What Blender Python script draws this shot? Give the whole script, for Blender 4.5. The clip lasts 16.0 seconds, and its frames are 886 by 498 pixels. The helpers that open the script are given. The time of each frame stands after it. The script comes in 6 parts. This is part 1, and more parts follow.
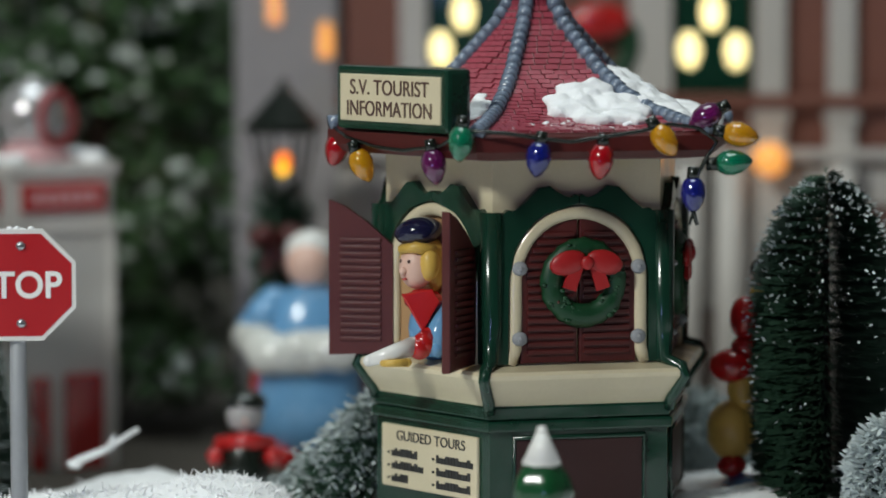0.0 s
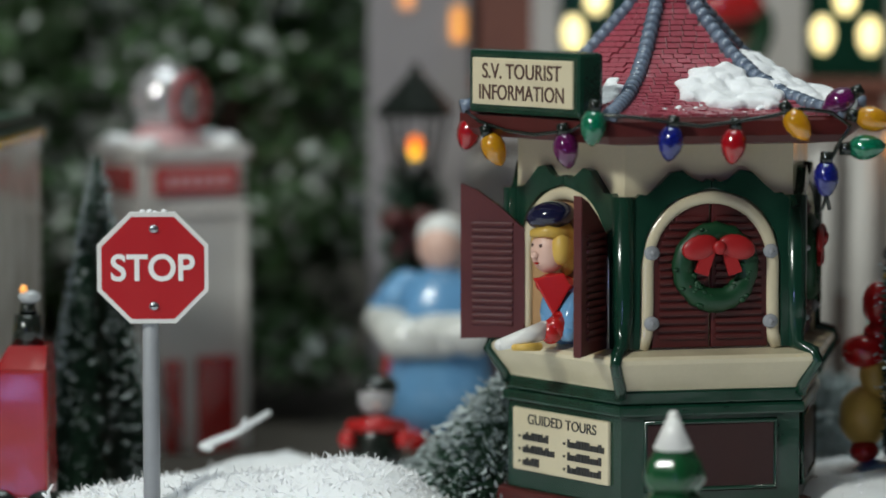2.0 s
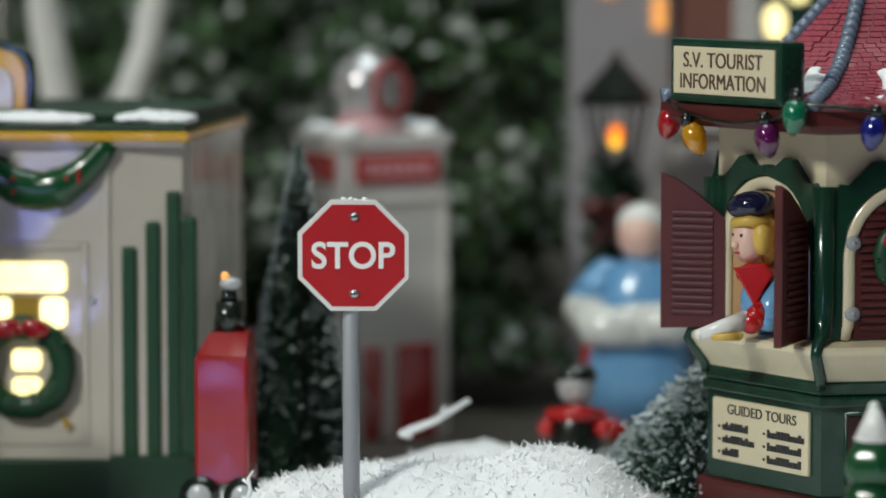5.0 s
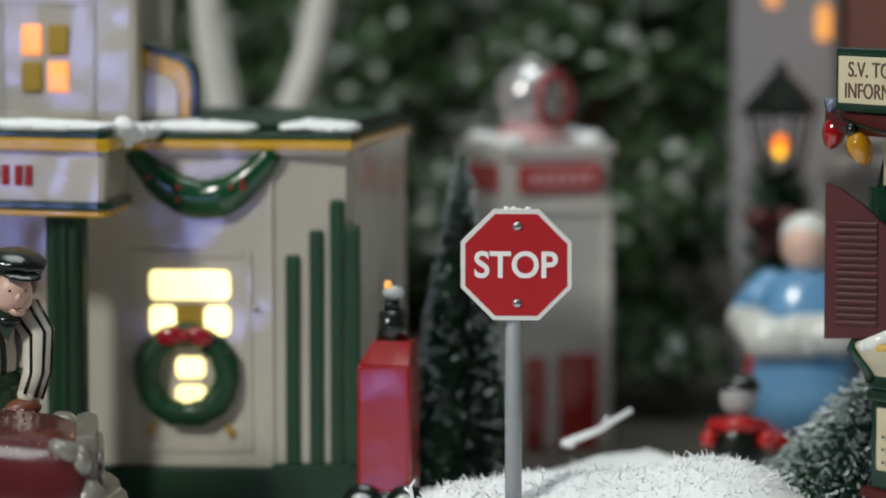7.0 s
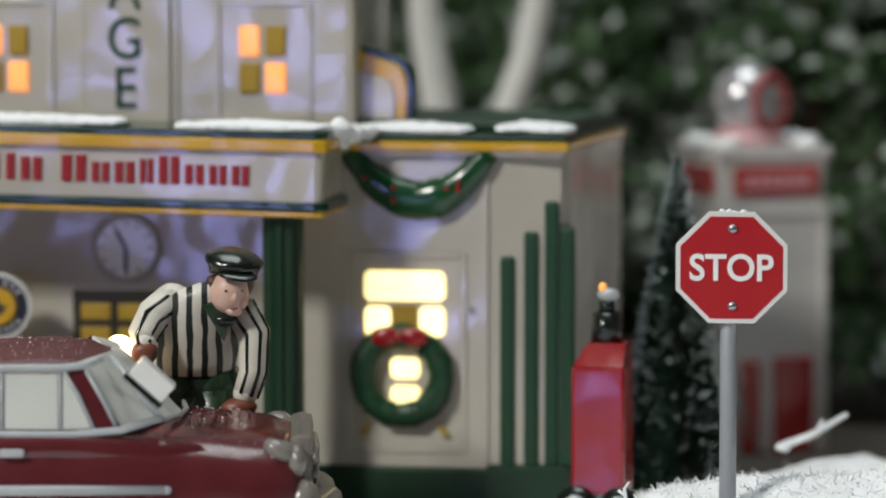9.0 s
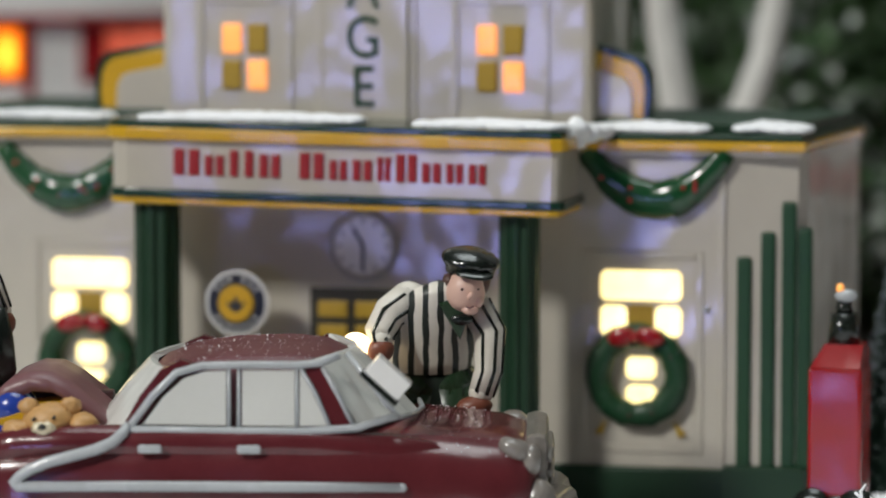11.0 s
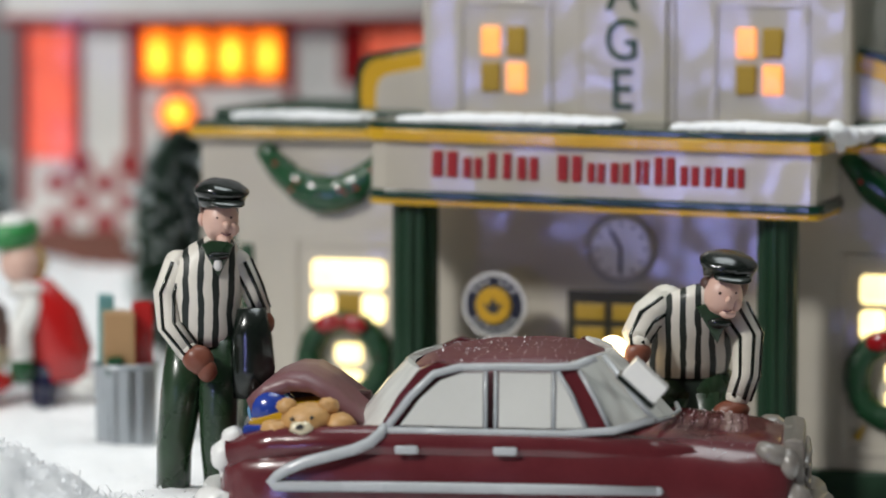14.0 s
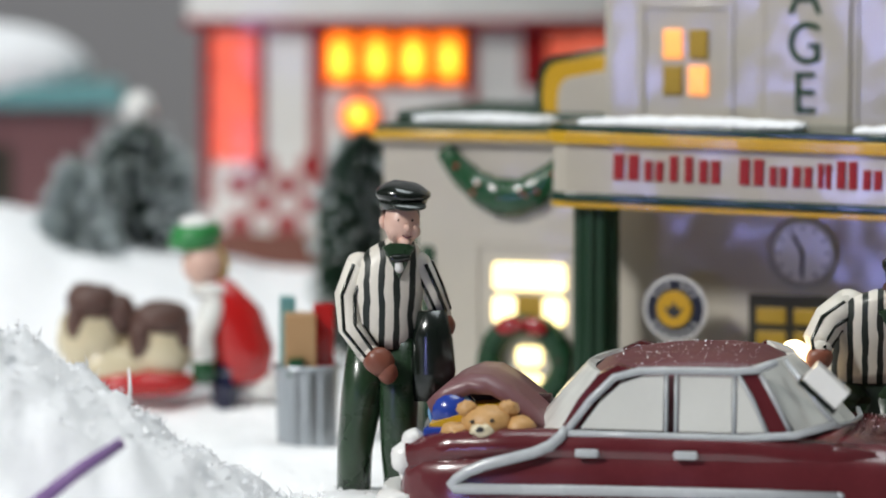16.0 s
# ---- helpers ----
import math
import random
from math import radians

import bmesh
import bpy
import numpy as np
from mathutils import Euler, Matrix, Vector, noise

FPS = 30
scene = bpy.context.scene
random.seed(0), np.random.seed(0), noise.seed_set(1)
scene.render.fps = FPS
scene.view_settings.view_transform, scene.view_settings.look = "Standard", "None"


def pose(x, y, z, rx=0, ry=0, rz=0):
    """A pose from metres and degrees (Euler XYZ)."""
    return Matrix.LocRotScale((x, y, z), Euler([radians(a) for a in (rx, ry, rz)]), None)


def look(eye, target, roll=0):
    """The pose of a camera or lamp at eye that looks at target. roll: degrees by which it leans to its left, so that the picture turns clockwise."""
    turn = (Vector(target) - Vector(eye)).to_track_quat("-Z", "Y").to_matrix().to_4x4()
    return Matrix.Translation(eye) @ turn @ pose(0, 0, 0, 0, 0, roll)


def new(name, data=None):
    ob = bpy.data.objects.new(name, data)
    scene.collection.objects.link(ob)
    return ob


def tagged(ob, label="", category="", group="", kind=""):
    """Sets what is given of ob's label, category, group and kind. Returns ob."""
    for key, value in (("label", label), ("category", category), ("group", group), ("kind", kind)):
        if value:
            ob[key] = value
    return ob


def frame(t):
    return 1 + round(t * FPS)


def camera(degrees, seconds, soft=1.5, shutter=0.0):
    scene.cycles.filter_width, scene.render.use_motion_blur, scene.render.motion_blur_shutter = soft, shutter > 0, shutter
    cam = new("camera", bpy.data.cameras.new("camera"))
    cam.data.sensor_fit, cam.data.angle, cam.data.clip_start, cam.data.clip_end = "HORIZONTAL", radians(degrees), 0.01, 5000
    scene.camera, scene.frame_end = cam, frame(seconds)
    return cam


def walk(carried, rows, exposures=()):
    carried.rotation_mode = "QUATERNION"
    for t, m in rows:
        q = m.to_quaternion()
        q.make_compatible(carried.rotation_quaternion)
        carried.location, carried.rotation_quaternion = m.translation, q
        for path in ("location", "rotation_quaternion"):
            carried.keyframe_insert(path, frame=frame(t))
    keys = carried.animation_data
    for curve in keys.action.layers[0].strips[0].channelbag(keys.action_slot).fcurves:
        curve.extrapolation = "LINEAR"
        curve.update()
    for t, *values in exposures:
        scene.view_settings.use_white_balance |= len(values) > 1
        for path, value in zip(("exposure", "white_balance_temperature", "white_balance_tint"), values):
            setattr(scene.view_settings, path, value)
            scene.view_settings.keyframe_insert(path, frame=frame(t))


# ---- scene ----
# ---- camera ----
LENS = 14.0
EYE = 0.12
cam = camera(LENS, 16.0, soft=1.75)
cam.data.dof.use_dof = True
cam.data.dof.focus_distance = 0.745
cam.data.dof.aperture_fstop = 8.8
cam.data.dof.aperture_blades = 0
# seconds, yaw, pitch: a slow pan from a fixed place
ROWS = [
    (0.0, -8.581, -4.768),
    (0.5, -8.057, -4.759),
    (1.0, -7.512, -4.777),
    (1.5, -6.948, -4.867),
    (2.0, -6.482, -5.022),
    (2.5, -6.065, -5.092),
    (3.0, -5.581, -5.12),
    (3.5, -5.091, -5.225),
    (4.0, -4.546, -5.224),
    (6.5, -1.328, -5.146),
    (7.0, -0.698, -5.053),
    (7.5, 0.051, -4.931),
    (8.0, 0.885, -4.962),
    (8.5, 1.691, -5.003),
    (9.0, 2.728, -5.024),
    (9.5, 3.753, -5.013),
    (10.0, 4.729, -5.017),
    (12.5, 8.571, -5.039),
    (13.0, 9.11, -5.024),
    (13.5, 9.712, -4.998),
    (14.0, 10.598, -4.996),
    (14.5, 11.557, -5.001),
    (15.0, 12.267, -4.998),
    (15.5, 12.931, -4.989),
    (16.0, 13.481, -4.949),
]
walk(cam, [(t, pose(0, 0, EYE, 90 + pitch, 0, yaw)) for t, yaw, pitch in ROWS],
     exposures=[(0.0, 0.04, 6300, 4), (4.0, 0.04, 6350, 3), (9.5, 0.07, 6500, 8), (12.5, 0.10, 6450, 10), (14.5, 0.19, 6400, 10), (16.0, 0.28, 6350, 10)])

# ---- light ----
world = bpy.data.worlds.new("room_air")
scene.world = world
world.use_nodes = True
world.node_tree.nodes["Background"].inputs[0].default_value = (0.9, 0.92, 1.0, 1)
world.node_tree.nodes["Background"].inputs[1].default_value = 0.02


def lamp(name, eye, target, power, size, colour):
    data = bpy.data.lights.new(name, "AREA")
    data.energy, data.size, data.color = power, size, colour
    ob = new(name, data)
    ob.matrix_world = look(eye, target)
    return ob


lamp("spot_left", (-0.90, -0.20, 0.98), (0.0, 0.8, 0.05), 15.5, 0.2, (1.0, 0.99, 0.94))
lamp("ceiling_panel", (0.0, 0.85, 1.75), (0.0, 0.9, 0.0), 12.5, 0.9, (0.90, 0.98, 0.99))
lamp("window_light", (-0.95, -1.7, 0.0), (-0.15, 0.8, 0.05), 2.7, 0.26, (0.38, 0.40, 1.0))

# ---- materials ----


def glaze(name, colour, rough=0.25, vary=0.25, grain=120.0, bump=0.15, metal=0.0, coat=0.3, glow=None, power=0.0):
    """Painted or glazed surface with broad mottling, fine grain and a slight relief."""
    m = bpy.data.materials.new(name)
    m.use_nodes = True
    n, l = m.node_tree.nodes, m.node_tree.links
    bs = n["Principled BSDF"]
    tc = n.new("ShaderNodeTexCoord")
    broad, fine = n.new("ShaderNodeTexNoise"), n.new("ShaderNodeTexNoise")
    broad.inputs["Scale"].default_value, fine.inputs["Scale"].default_value = grain, grain * 9
    broad.inputs["Detail"].default_value, fine.inputs["Detail"].default_value = 4, 3
    l.new(tc.outputs["Object"], broad.inputs["Vector"])
    l.new(tc.outputs["Object"], fine.inputs["Vector"])
    mix = n.new("ShaderNodeMixRGB")
    mix.inputs[1].default_value = (*[c * (1 - vary) for c in colour], 1)
    mix.inputs[2].default_value = (*[min(1, c * (1 + vary)) for c in colour], 1)
    add = n.new("ShaderNodeMath")
    add.operation, add.inputs[1].default_value = "MULTIPLY_ADD", 0.65
    half = n.new("ShaderNodeMath")
    half.operation, half.inputs[1].default_value = "MULTIPLY", 0.35
    l.new(fine.outputs["Fac"], half.inputs[0])
    l.new(broad.outputs["Fac"], add.inputs[0])
    l.new(half.outputs[0], add.inputs[2])
    l.new(add.outputs[0], mix.inputs[0])
    l.new(mix.outputs[0], bs.inputs["Base Color"])
    ramp = n.new("ShaderNodeMapRange")
    ramp.inputs["To Min"].default_value, ramp.inputs["To Max"].default_value = rough * 0.7, min(1, rough * 1.35)
    l.new(broad.outputs["Fac"], ramp.inputs["Value"])
    l.new(ramp.outputs[0], bs.inputs["Roughness"])
    bs.inputs["Metallic"].default_value = metal
    bs.inputs["Coat Weight"].default_value = coat
    bs.inputs["Coat Roughness"].default_value = 0.12
    b = n.new("ShaderNodeBump")
    b.inputs["Strength"].default_value, b.inputs["Distance"].default_value = bump, 0.0005
    l.new(add.outputs[0], b.inputs["Height"])
    l.new(b.outputs[0], bs.inputs["Normal"])
    if rough < 0.4:
        # slow waves of the cast and glazed surface
        wave, w = n.new("ShaderNodeTexNoise"), n.new("ShaderNodeBump")
        wave.inputs["Scale"].default_value, wave.inputs["Detail"].default_value = 45.0, 1.5
        l.new(tc.outputs["Object"], wave.inputs["Vector"])
        w.inputs["Strength"].default_value, w.inputs["Distance"].default_value = 0.8, 0.0022
        l.new(wave.outputs["Fac"], w.inputs["Height"])
        l.new(w.outputs[0], b.inputs["Normal"])
        l.new(b.outputs[0], bs.inputs["Coat Normal"])
    if glow:
        bs.inputs["Emission Color"].default_value = (*glow, 1)
        uneven = n.new("ShaderNodeMapRange")
        uneven.inputs["From Min"].default_value, uneven.inputs["From Max"].default_value = 0.3, 0.7
        uneven.inputs["To Min"].default_value, uneven.inputs["To Max"].default_value = power * 0.7, power * 1.25
        l.new(broad.outputs["Fac"], uneven.inputs["Value"])
        l.new(uneven.outputs[0], bs.inputs["Emission Strength"])
    return m


def striped(name, light, dark, period, share):
    """Shirt paint: dark stripes by hand over a light ground, uneven in width."""
    m = glaze(name, light, 0.45, 0.12, coat=0.05)
    n, l = m.node_tree.nodes, m.node_tree.links
    tc, sep = n.new("ShaderNodeTexCoord"), n.new("ShaderNodeSeparateXYZ")
    wob = n.new("ShaderNodeTexNoise")
    wob.inputs["Scale"].default_value = 140
    l.new(tc.outputs["Object"], wob.inputs["Vector"])
    l.new(tc.outputs["Object"], sep.inputs[0])
    a = n.new("ShaderNodeMath")
    a.operation, a.inputs[1].default_value = "MULTIPLY_ADD", 0.0016
    l.new(wob.outputs["Fac"], a.inputs[0])
    l.new(sep.outputs["X"], a.inputs[2])
    w = n.new("ShaderNodeMath")
    w.operation, w.inputs[1].default_value = "PINGPONG", period / 2
    l.new(a.outputs[0], w.inputs[0])
    g = n.new("ShaderNodeMath")
    g.operation, g.inputs[1].default_value = "LESS_THAN", period / 2 * share
    l.new(w.outputs[0], g.inputs[0])
    mix = n.new("ShaderNodeMixRGB")
    l.new(g.outputs[0], mix.inputs[0])
    bs = n["Principled BSDF"]
    l.new(bs.inputs["Base Color"].links[0].from_socket, mix.inputs[1])
    mix.inputs[2].default_value = (*dark, 1)
    l.new(mix.outputs[0], bs.inputs["Base Color"])
    return m


M = {}
for row in [
    ("cream", (0.66, 0.58, 0.40), 0.22, 0.10), ("ivory", (0.52, 0.48, 0.415), 0.16, 0.08), ("white", (0.78, 0.77, 0.74), 0.3, 0.08),
    ("green", (0.007, 0.036, 0.021), 0.2, 0.35), ("holly", (0.008, 0.062, 0.020), 0.2, 0.4), ("maroon", (0.076, 0.010, 0.009), 0.42, 0.3),
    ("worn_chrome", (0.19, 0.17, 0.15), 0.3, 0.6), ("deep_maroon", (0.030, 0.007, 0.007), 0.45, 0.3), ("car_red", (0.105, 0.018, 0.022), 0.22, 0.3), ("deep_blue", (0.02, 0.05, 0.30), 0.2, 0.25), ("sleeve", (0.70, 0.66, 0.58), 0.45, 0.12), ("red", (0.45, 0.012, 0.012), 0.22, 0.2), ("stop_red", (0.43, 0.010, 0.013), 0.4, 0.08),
    ("mortar", (0.46, 0.29, 0.30), 0.5, 0.2), ("brick", (0.33, 0.052, 0.078), 0.28, 0.4), ("slate", (0.16, 0.20, 0.27), 0.25, 0.45), ("yellow", (0.62, 0.36, 0.02), 0.22, 0.2),
    ("silver", (0.42, 0.44, 0.45), 0.25, 0.25), ("grey", (0.30, 0.31, 0.33), 0.5, 0.12), ("black", (0.008, 0.012, 0.009), 0.22, 0.3),
    ("navy", (0.010, 0.011, 0.04), 0.12, 0.2), ("band_blue", (0.010, 0.013, 0.028), 0.5, 0.2), ("blue", (0.15, 0.34, 0.58), 0.25, 0.2), ("skin", (0.72, 0.47, 0.38), 0.4, 0.1),
    ("hair", (0.62, 0.40, 0.08), 0.4, 0.2), ("trousers", (0.018, 0.042, 0.019), 0.27, 0.75), ("glove", (0.19, 0.06, 0.035), 0.4, 0.3),
    ("fur", (0.50, 0.28, 0.10), 0.5, 0.45), ("brown", (0.09, 0.045, 0.035), 0.5, 0.35), ("house_brick", (0.17, 0.062, 0.042), 0.6, 0.3),
    ("stone", (0.38, 0.36, 0.36), 0.6, 0.12), ("teal", (0.14, 0.32, 0.33), 0.4, 0.2), ("tan", (0.42, 0.25, 0.12), 0.5, 0.2),
    ("pane", (0.64, 0.64, 0.60), 0.22, 0.06), ("pink", (0.72, 0.42, 0.44), 0.3, 0.2), ("cloth", (0.070, 0.058, 0.046), 0.9, 0.3),
    ("ink", (0.03, 0.03, 0.03), 0.5, 0.1), ("violet", (0.20, 0.11, 0.28), 0.4, 0.2), ("dark_pane", (0.025, 0.022, 0.013), 0.5, 0.3),
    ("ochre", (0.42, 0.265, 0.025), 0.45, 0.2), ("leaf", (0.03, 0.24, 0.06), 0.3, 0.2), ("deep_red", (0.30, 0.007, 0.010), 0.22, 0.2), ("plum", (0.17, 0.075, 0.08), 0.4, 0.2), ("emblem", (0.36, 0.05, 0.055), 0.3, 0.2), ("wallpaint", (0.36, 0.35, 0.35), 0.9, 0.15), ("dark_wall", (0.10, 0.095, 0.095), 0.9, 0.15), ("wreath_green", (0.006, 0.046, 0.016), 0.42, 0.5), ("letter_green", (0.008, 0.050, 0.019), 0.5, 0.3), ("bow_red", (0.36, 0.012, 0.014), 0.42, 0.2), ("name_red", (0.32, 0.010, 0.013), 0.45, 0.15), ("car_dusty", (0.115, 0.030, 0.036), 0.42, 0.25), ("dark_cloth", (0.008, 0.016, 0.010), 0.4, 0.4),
    ("pump_white", (0.72, 0.69, 0.66), 0.22, 0.08), ("plaster", (0.50, 0.47, 0.44), 0.6, 0.14), ("shaded_plaster", (0.30, 0.28, 0.285), 0.6, 0.2), ("globe", (0.55, 0.53, 0.54), 0.22, 0.1), ("fin_green", (0.005, 0.034, 0.013), 0.48, 0.3), ("sign_white", (0.88, 0.87, 0.85), 0.45, 0.06), ("zinc", (0.42, 0.45, 0.48), 0.35, 0.25)]:
    M[row[0]] = glaze("paint_" + row[0], row[1], row[2], row[3], metal={"zinc": 0.85, "globe": 0.6}.get(row[0], 0.0), coat=0.0 if row[2] >= 0.4 else 0.35)
M["glow_warm"] = glaze("lit_pane", (0.8, 0.7, 0.4), 0.3, 0.05, glow=(1.0, 0.80, 0.36), power=1.9)
M["glow_lamp"] = glaze("lit_hand_lamp", (0.9, 0.8, 0.5), 0.3, 0.05, glow=(1.0, 0.74, 0.40), power=4.0)
M["glow_amber"] = glaze("lit_amber_pane", (0.8, 0.4, 0.1), 0.3, 0.05, glow=(1.0, 0.36, 0.08), power=0.8)
M["glow_orange"] = glaze("lit_orange_pane", (0.8, 0.3, 0.02), 0.3, 0.05, glow=(1.0, 0.17, 0.006), power=1.7)
M["glow_red"] = glaze("lit_red_strip", (0.8, 0.1, 0.05), 0.3, 0.2, glow=(1.0, 0.20, 0.11), power=0.40)
M["glow_core"] = glaze("lit_yellow_core", (0.8, 0.6, 0.1), 0.3, 0.05, glow=(1.0, 0.50, 0.02), power=2.2)
for name, colour in (("red", (0.55, 0.006, 0.015)), ("amber", (0.80, 0.38, 0.01)), ("blue", (0.01, 0.018, 0.26)), ("green", (0.01, 0.24, 0.12)), ("purple", (0.15, 0.008, 0.11))):
    m = M["bulb_" + name] = glaze("bulb_glass_" + name, colour, 0.08, 0.1, coat=1.0)
    m.node_tree.nodes["Principled BSDF"].inputs["Transmission Weight"].default_value = 0.45
snow_mat = M["snow"] = glaze("snow", (0.90, 0.905, 0.92), 0.85, 0.07, grain=260, bump=0.8, coat=0.0)
snow_mat.node_tree.nodes["Principled BSDF"].inputs["Subsurface Weight"].default_value = 0.0
M["needle"] = glaze("brush_needles", (0.022, 0.060, 0.034), 0.6, 0.5, grain=300, coat=0.0)
M["frost"] = glaze("frosted_needles", (0.52, 0.58, 0.58), 0.8, 0.25, grain=300, coat=0.0)
M["rime"] = glaze("rimed_needles", (0.50, 0.54, 0.50), 0.8, 0.35, grain=90, coat=0.0)
M["pine"] = glaze("pine_needles", (0.052, 0.112, 0.036), 0.6, 0.5, grain=90, coat=0.0)
M["shirt"] = striped("striped_shirt", (0.70, 0.66, 0.58), (0.012, 0.018, 0.014), 0.0031, 0.42)

# ---- building helpers: lengths in millimetres, local x right, y away, z up ----


def place(az, reach, turn=0.0, z=0.0):
    """A spot on the table: bearing and distance from the tripod, and the heading."""
    a = radians(az)
    return pose(reach * math.sin(a), reach * math.cos(a), z / 1000, 0, 0, -(az + turn))


class Build:
    """One mesh in the making; every shape takes the material it is painted with."""

    def __init__(self, mat):
        self.bm, self.mats, self.mat = bmesh.new(), [], mat

    def paint(self, faces, mat, smooth):
        mat = mat or self.mat
        if mat not in self.mats:
            self.mats.append(mat)
        for f in faces:
            f.material_index, f.smooth = self.mats.index(mat), smooth
        return self

    def box(self, x0, x1, y0, y1, z0, z1, mat=None, bevel=0.3, turn=None):
        made = bmesh.ops.create_cube(self.bm, size=1)["verts"]
        for v in made:
            v.co = Vector((x0 + (v.co.x + 0.5) * (x1 - x0), y0 + (v.co.y + 0.5) * (y1 - y0), z0 + (v.co.z + 0.5) * (z1 - z0)))
        if bevel:
            edges = list({e for v in made for e in v.link_edges})
            out = bmesh.ops.bevel(self.bm, geom=edges, offset=bevel, segments=2, profile=0.6, affect="EDGES")
            made = list({v for f in out["faces"] for v in f.verts})
        faces = {f for v in made for f in v.link_faces}
        if turn:
            bmesh.ops.transform(self.bm, matrix=turn, verts=list({v for f in faces for v in f.verts}))
        return self.paint(faces, mat, False)

    def cone(self, a, b, r0, r1, mat=None, seg=16, smooth=True):
        a, b = Vector(a), Vector(b)
        m = Matrix.Translation((a + b) / 2) @ (b - a).to_track_quat("Z", "Y").to_matrix().to_4x4()
        made = bmesh.ops.create_cone(self.bm, cap_ends=True, segments=seg, radius1=r0, radius2=max(r1, 0.01), depth=(b - a).length, matrix=m)["verts"]
        return self.paint({f for v in made for f in v.link_faces}, mat, smooth)

    def ball(self, c, rx, ry=None, rz=None, mat=None, turn=None, seg=18):
        m = Matrix.Translation(c) @ (turn or Matrix()) @ Matrix.Diagonal((rx, ry or rx, rz or rx, 1))
        made = bmesh.ops.create_uvsphere(self.bm, u_segments=seg, v_segments=max(8, seg * 2 // 3), radius=1, matrix=m)["verts"]
        return self.paint({f for v in made for f in v.link_faces}, mat, True)

    def plate(self, pts, y0, y1, mat=None, bevel=0.0):
        """A flat outline in x and z, with thickness from y0 to y1."""
        front = [self.bm.verts.new((x, y0, z)) for x, z in pts]
        back = [self.bm.verts.new((x, y1, z)) for x, z in pts]
        n = len(pts)
        faces = [self.bm.faces.new(front), self.bm.faces.new(back[::-1])]
        faces += [self.bm.faces.new((front[i], back[i], back[(i + 1) % n], front[(i + 1) % n])) for i in range(n)]
        if bevel:
            edges = list(faces[0].edges)
            out = bmesh.ops.bevel(self.bm, geom=edges, offset=bevel, segments=2, profile=0.6, affect="EDGES")
            faces = {f for v in {v for f in out["faces"] for v in f.verts} for f in v.link_faces}
        return self.paint(faces, mat, False)

    def deck(self, pts, z0, z1, mat=None, bevel=0.0):
        """A flat outline in x and y, with thickness from z0 to z1."""
        low = [self.bm.verts.new((x, y, z0)) for x, y in pts]
        high = [self.bm.verts.new((x, y, z1)) for x, y in pts]
        n = len(pts)
        faces = [self.bm.faces.new(high), self.bm.faces.new(low[::-1])]
        faces += [self.bm.faces.new((low[i], low[(i + 1) % n], high[(i + 1) % n], high[i])) for i in range(n)]
        if bevel:
            out = bmesh.ops.bevel(self.bm, geom=list(faces[0].edges) + list(faces[1].edges), offset=bevel, segments=2, profile=0.6, affect="EDGES")
            faces = {f for v in {v for f in out["faces"] for v in f.verts} for f in v.link_faces}
        return self.paint(faces, mat, False)

    def tube(self, pts, r, mat=None, seg=8, closed=False, squash=1.0):
        """A round bar along points; r may be a list, one radius a point."""
        pts = [Vector(p) for p in pts]
        n = len(pts)
        rs = r if isinstance(r, (list, tuple)) else [r] * n
        rings = []
        for i, p in enumerate(pts):
            a = pts[(i - 1) % n] if closed else pts[max(i - 1, 0)]
            b = pts[(i + 1) % n] if closed else pts[min(i + 1, n - 1)]
            d = (b - a).normalized()
            side = d.cross(Vector((0, 1, 0)))
            side = side.normalized() if side.length > 0.1 else Vector((1, 0, 0))
            up = side.cross(d).normalized()
            rings.append([self.bm.verts.new(p + rs[i] * (math.cos(t) * side + squash * math.sin(t) * up)) for t in (2 * math.pi * k / seg for k in range(seg))])
        faces = []
        for i in range(n if closed else n - 1):
            j = (i + 1) % n
            faces += [self.bm.faces.new((rings[i][k], rings[i][(k + 1) % seg], rings[j][(k + 1) % seg], rings[j][k])) for k in range(seg)]
        if not closed:
            faces += [self.bm.faces.new(rings[0][::-1]), self.bm.faces.new(rings[-1])]
        return self.paint(faces, mat, True)

    def loft(self, rings, mat=None, smooth=True):
        """A skin over closed rings of equal count, capped at both ends."""
        rs = [[self.bm.verts.new(p) for p in ring] for ring in rings]
        n = len(rs[0])
        faces = []
        for a, b in zip(rs, rs[1:]):
            faces += [self.bm.faces.new((a[k], a[(k + 1) % n], b[(k + 1) % n], b[k])) for k in range(n)]
        faces += [self.bm.faces.new(rs[0][::-1]), self.bm.faces.new(rs[-1])]
        return self.paint(faces, mat, smooth)

    def rough(self, amount, scale):
        """Uneven, hand-made surface."""
        for v in self.bm.verts:
            v.co += amount * noise.noise_vector(v.co * scale)
        return self

    def done(self, name, parent=None, label="", at=None):
        bmesh.ops.recalc_face_normals(self.bm, faces=self.bm.faces)
        bmesh.ops.scale(self.bm, vec=(0.001, 0.001, 0.001), verts=self.bm.verts)
        me = bpy.data.meshes.new(name)
        self.bm.to_mesh(me)
        self.bm.free()
        for m in self.mats:
            me.materials.append(m)
        ob = new(name, me)
        if parent:
            ob.parent = parent
        if at is not None:
            ob.matrix_basis = at
        return tagged(ob, label)


def thing(name, at, label, category, group="", kind=""):
    ob = new(name)
    ob.empty_display_size = 0.01
    ob.matrix_basis = at
    return tagged(ob, label, category, group, kind)


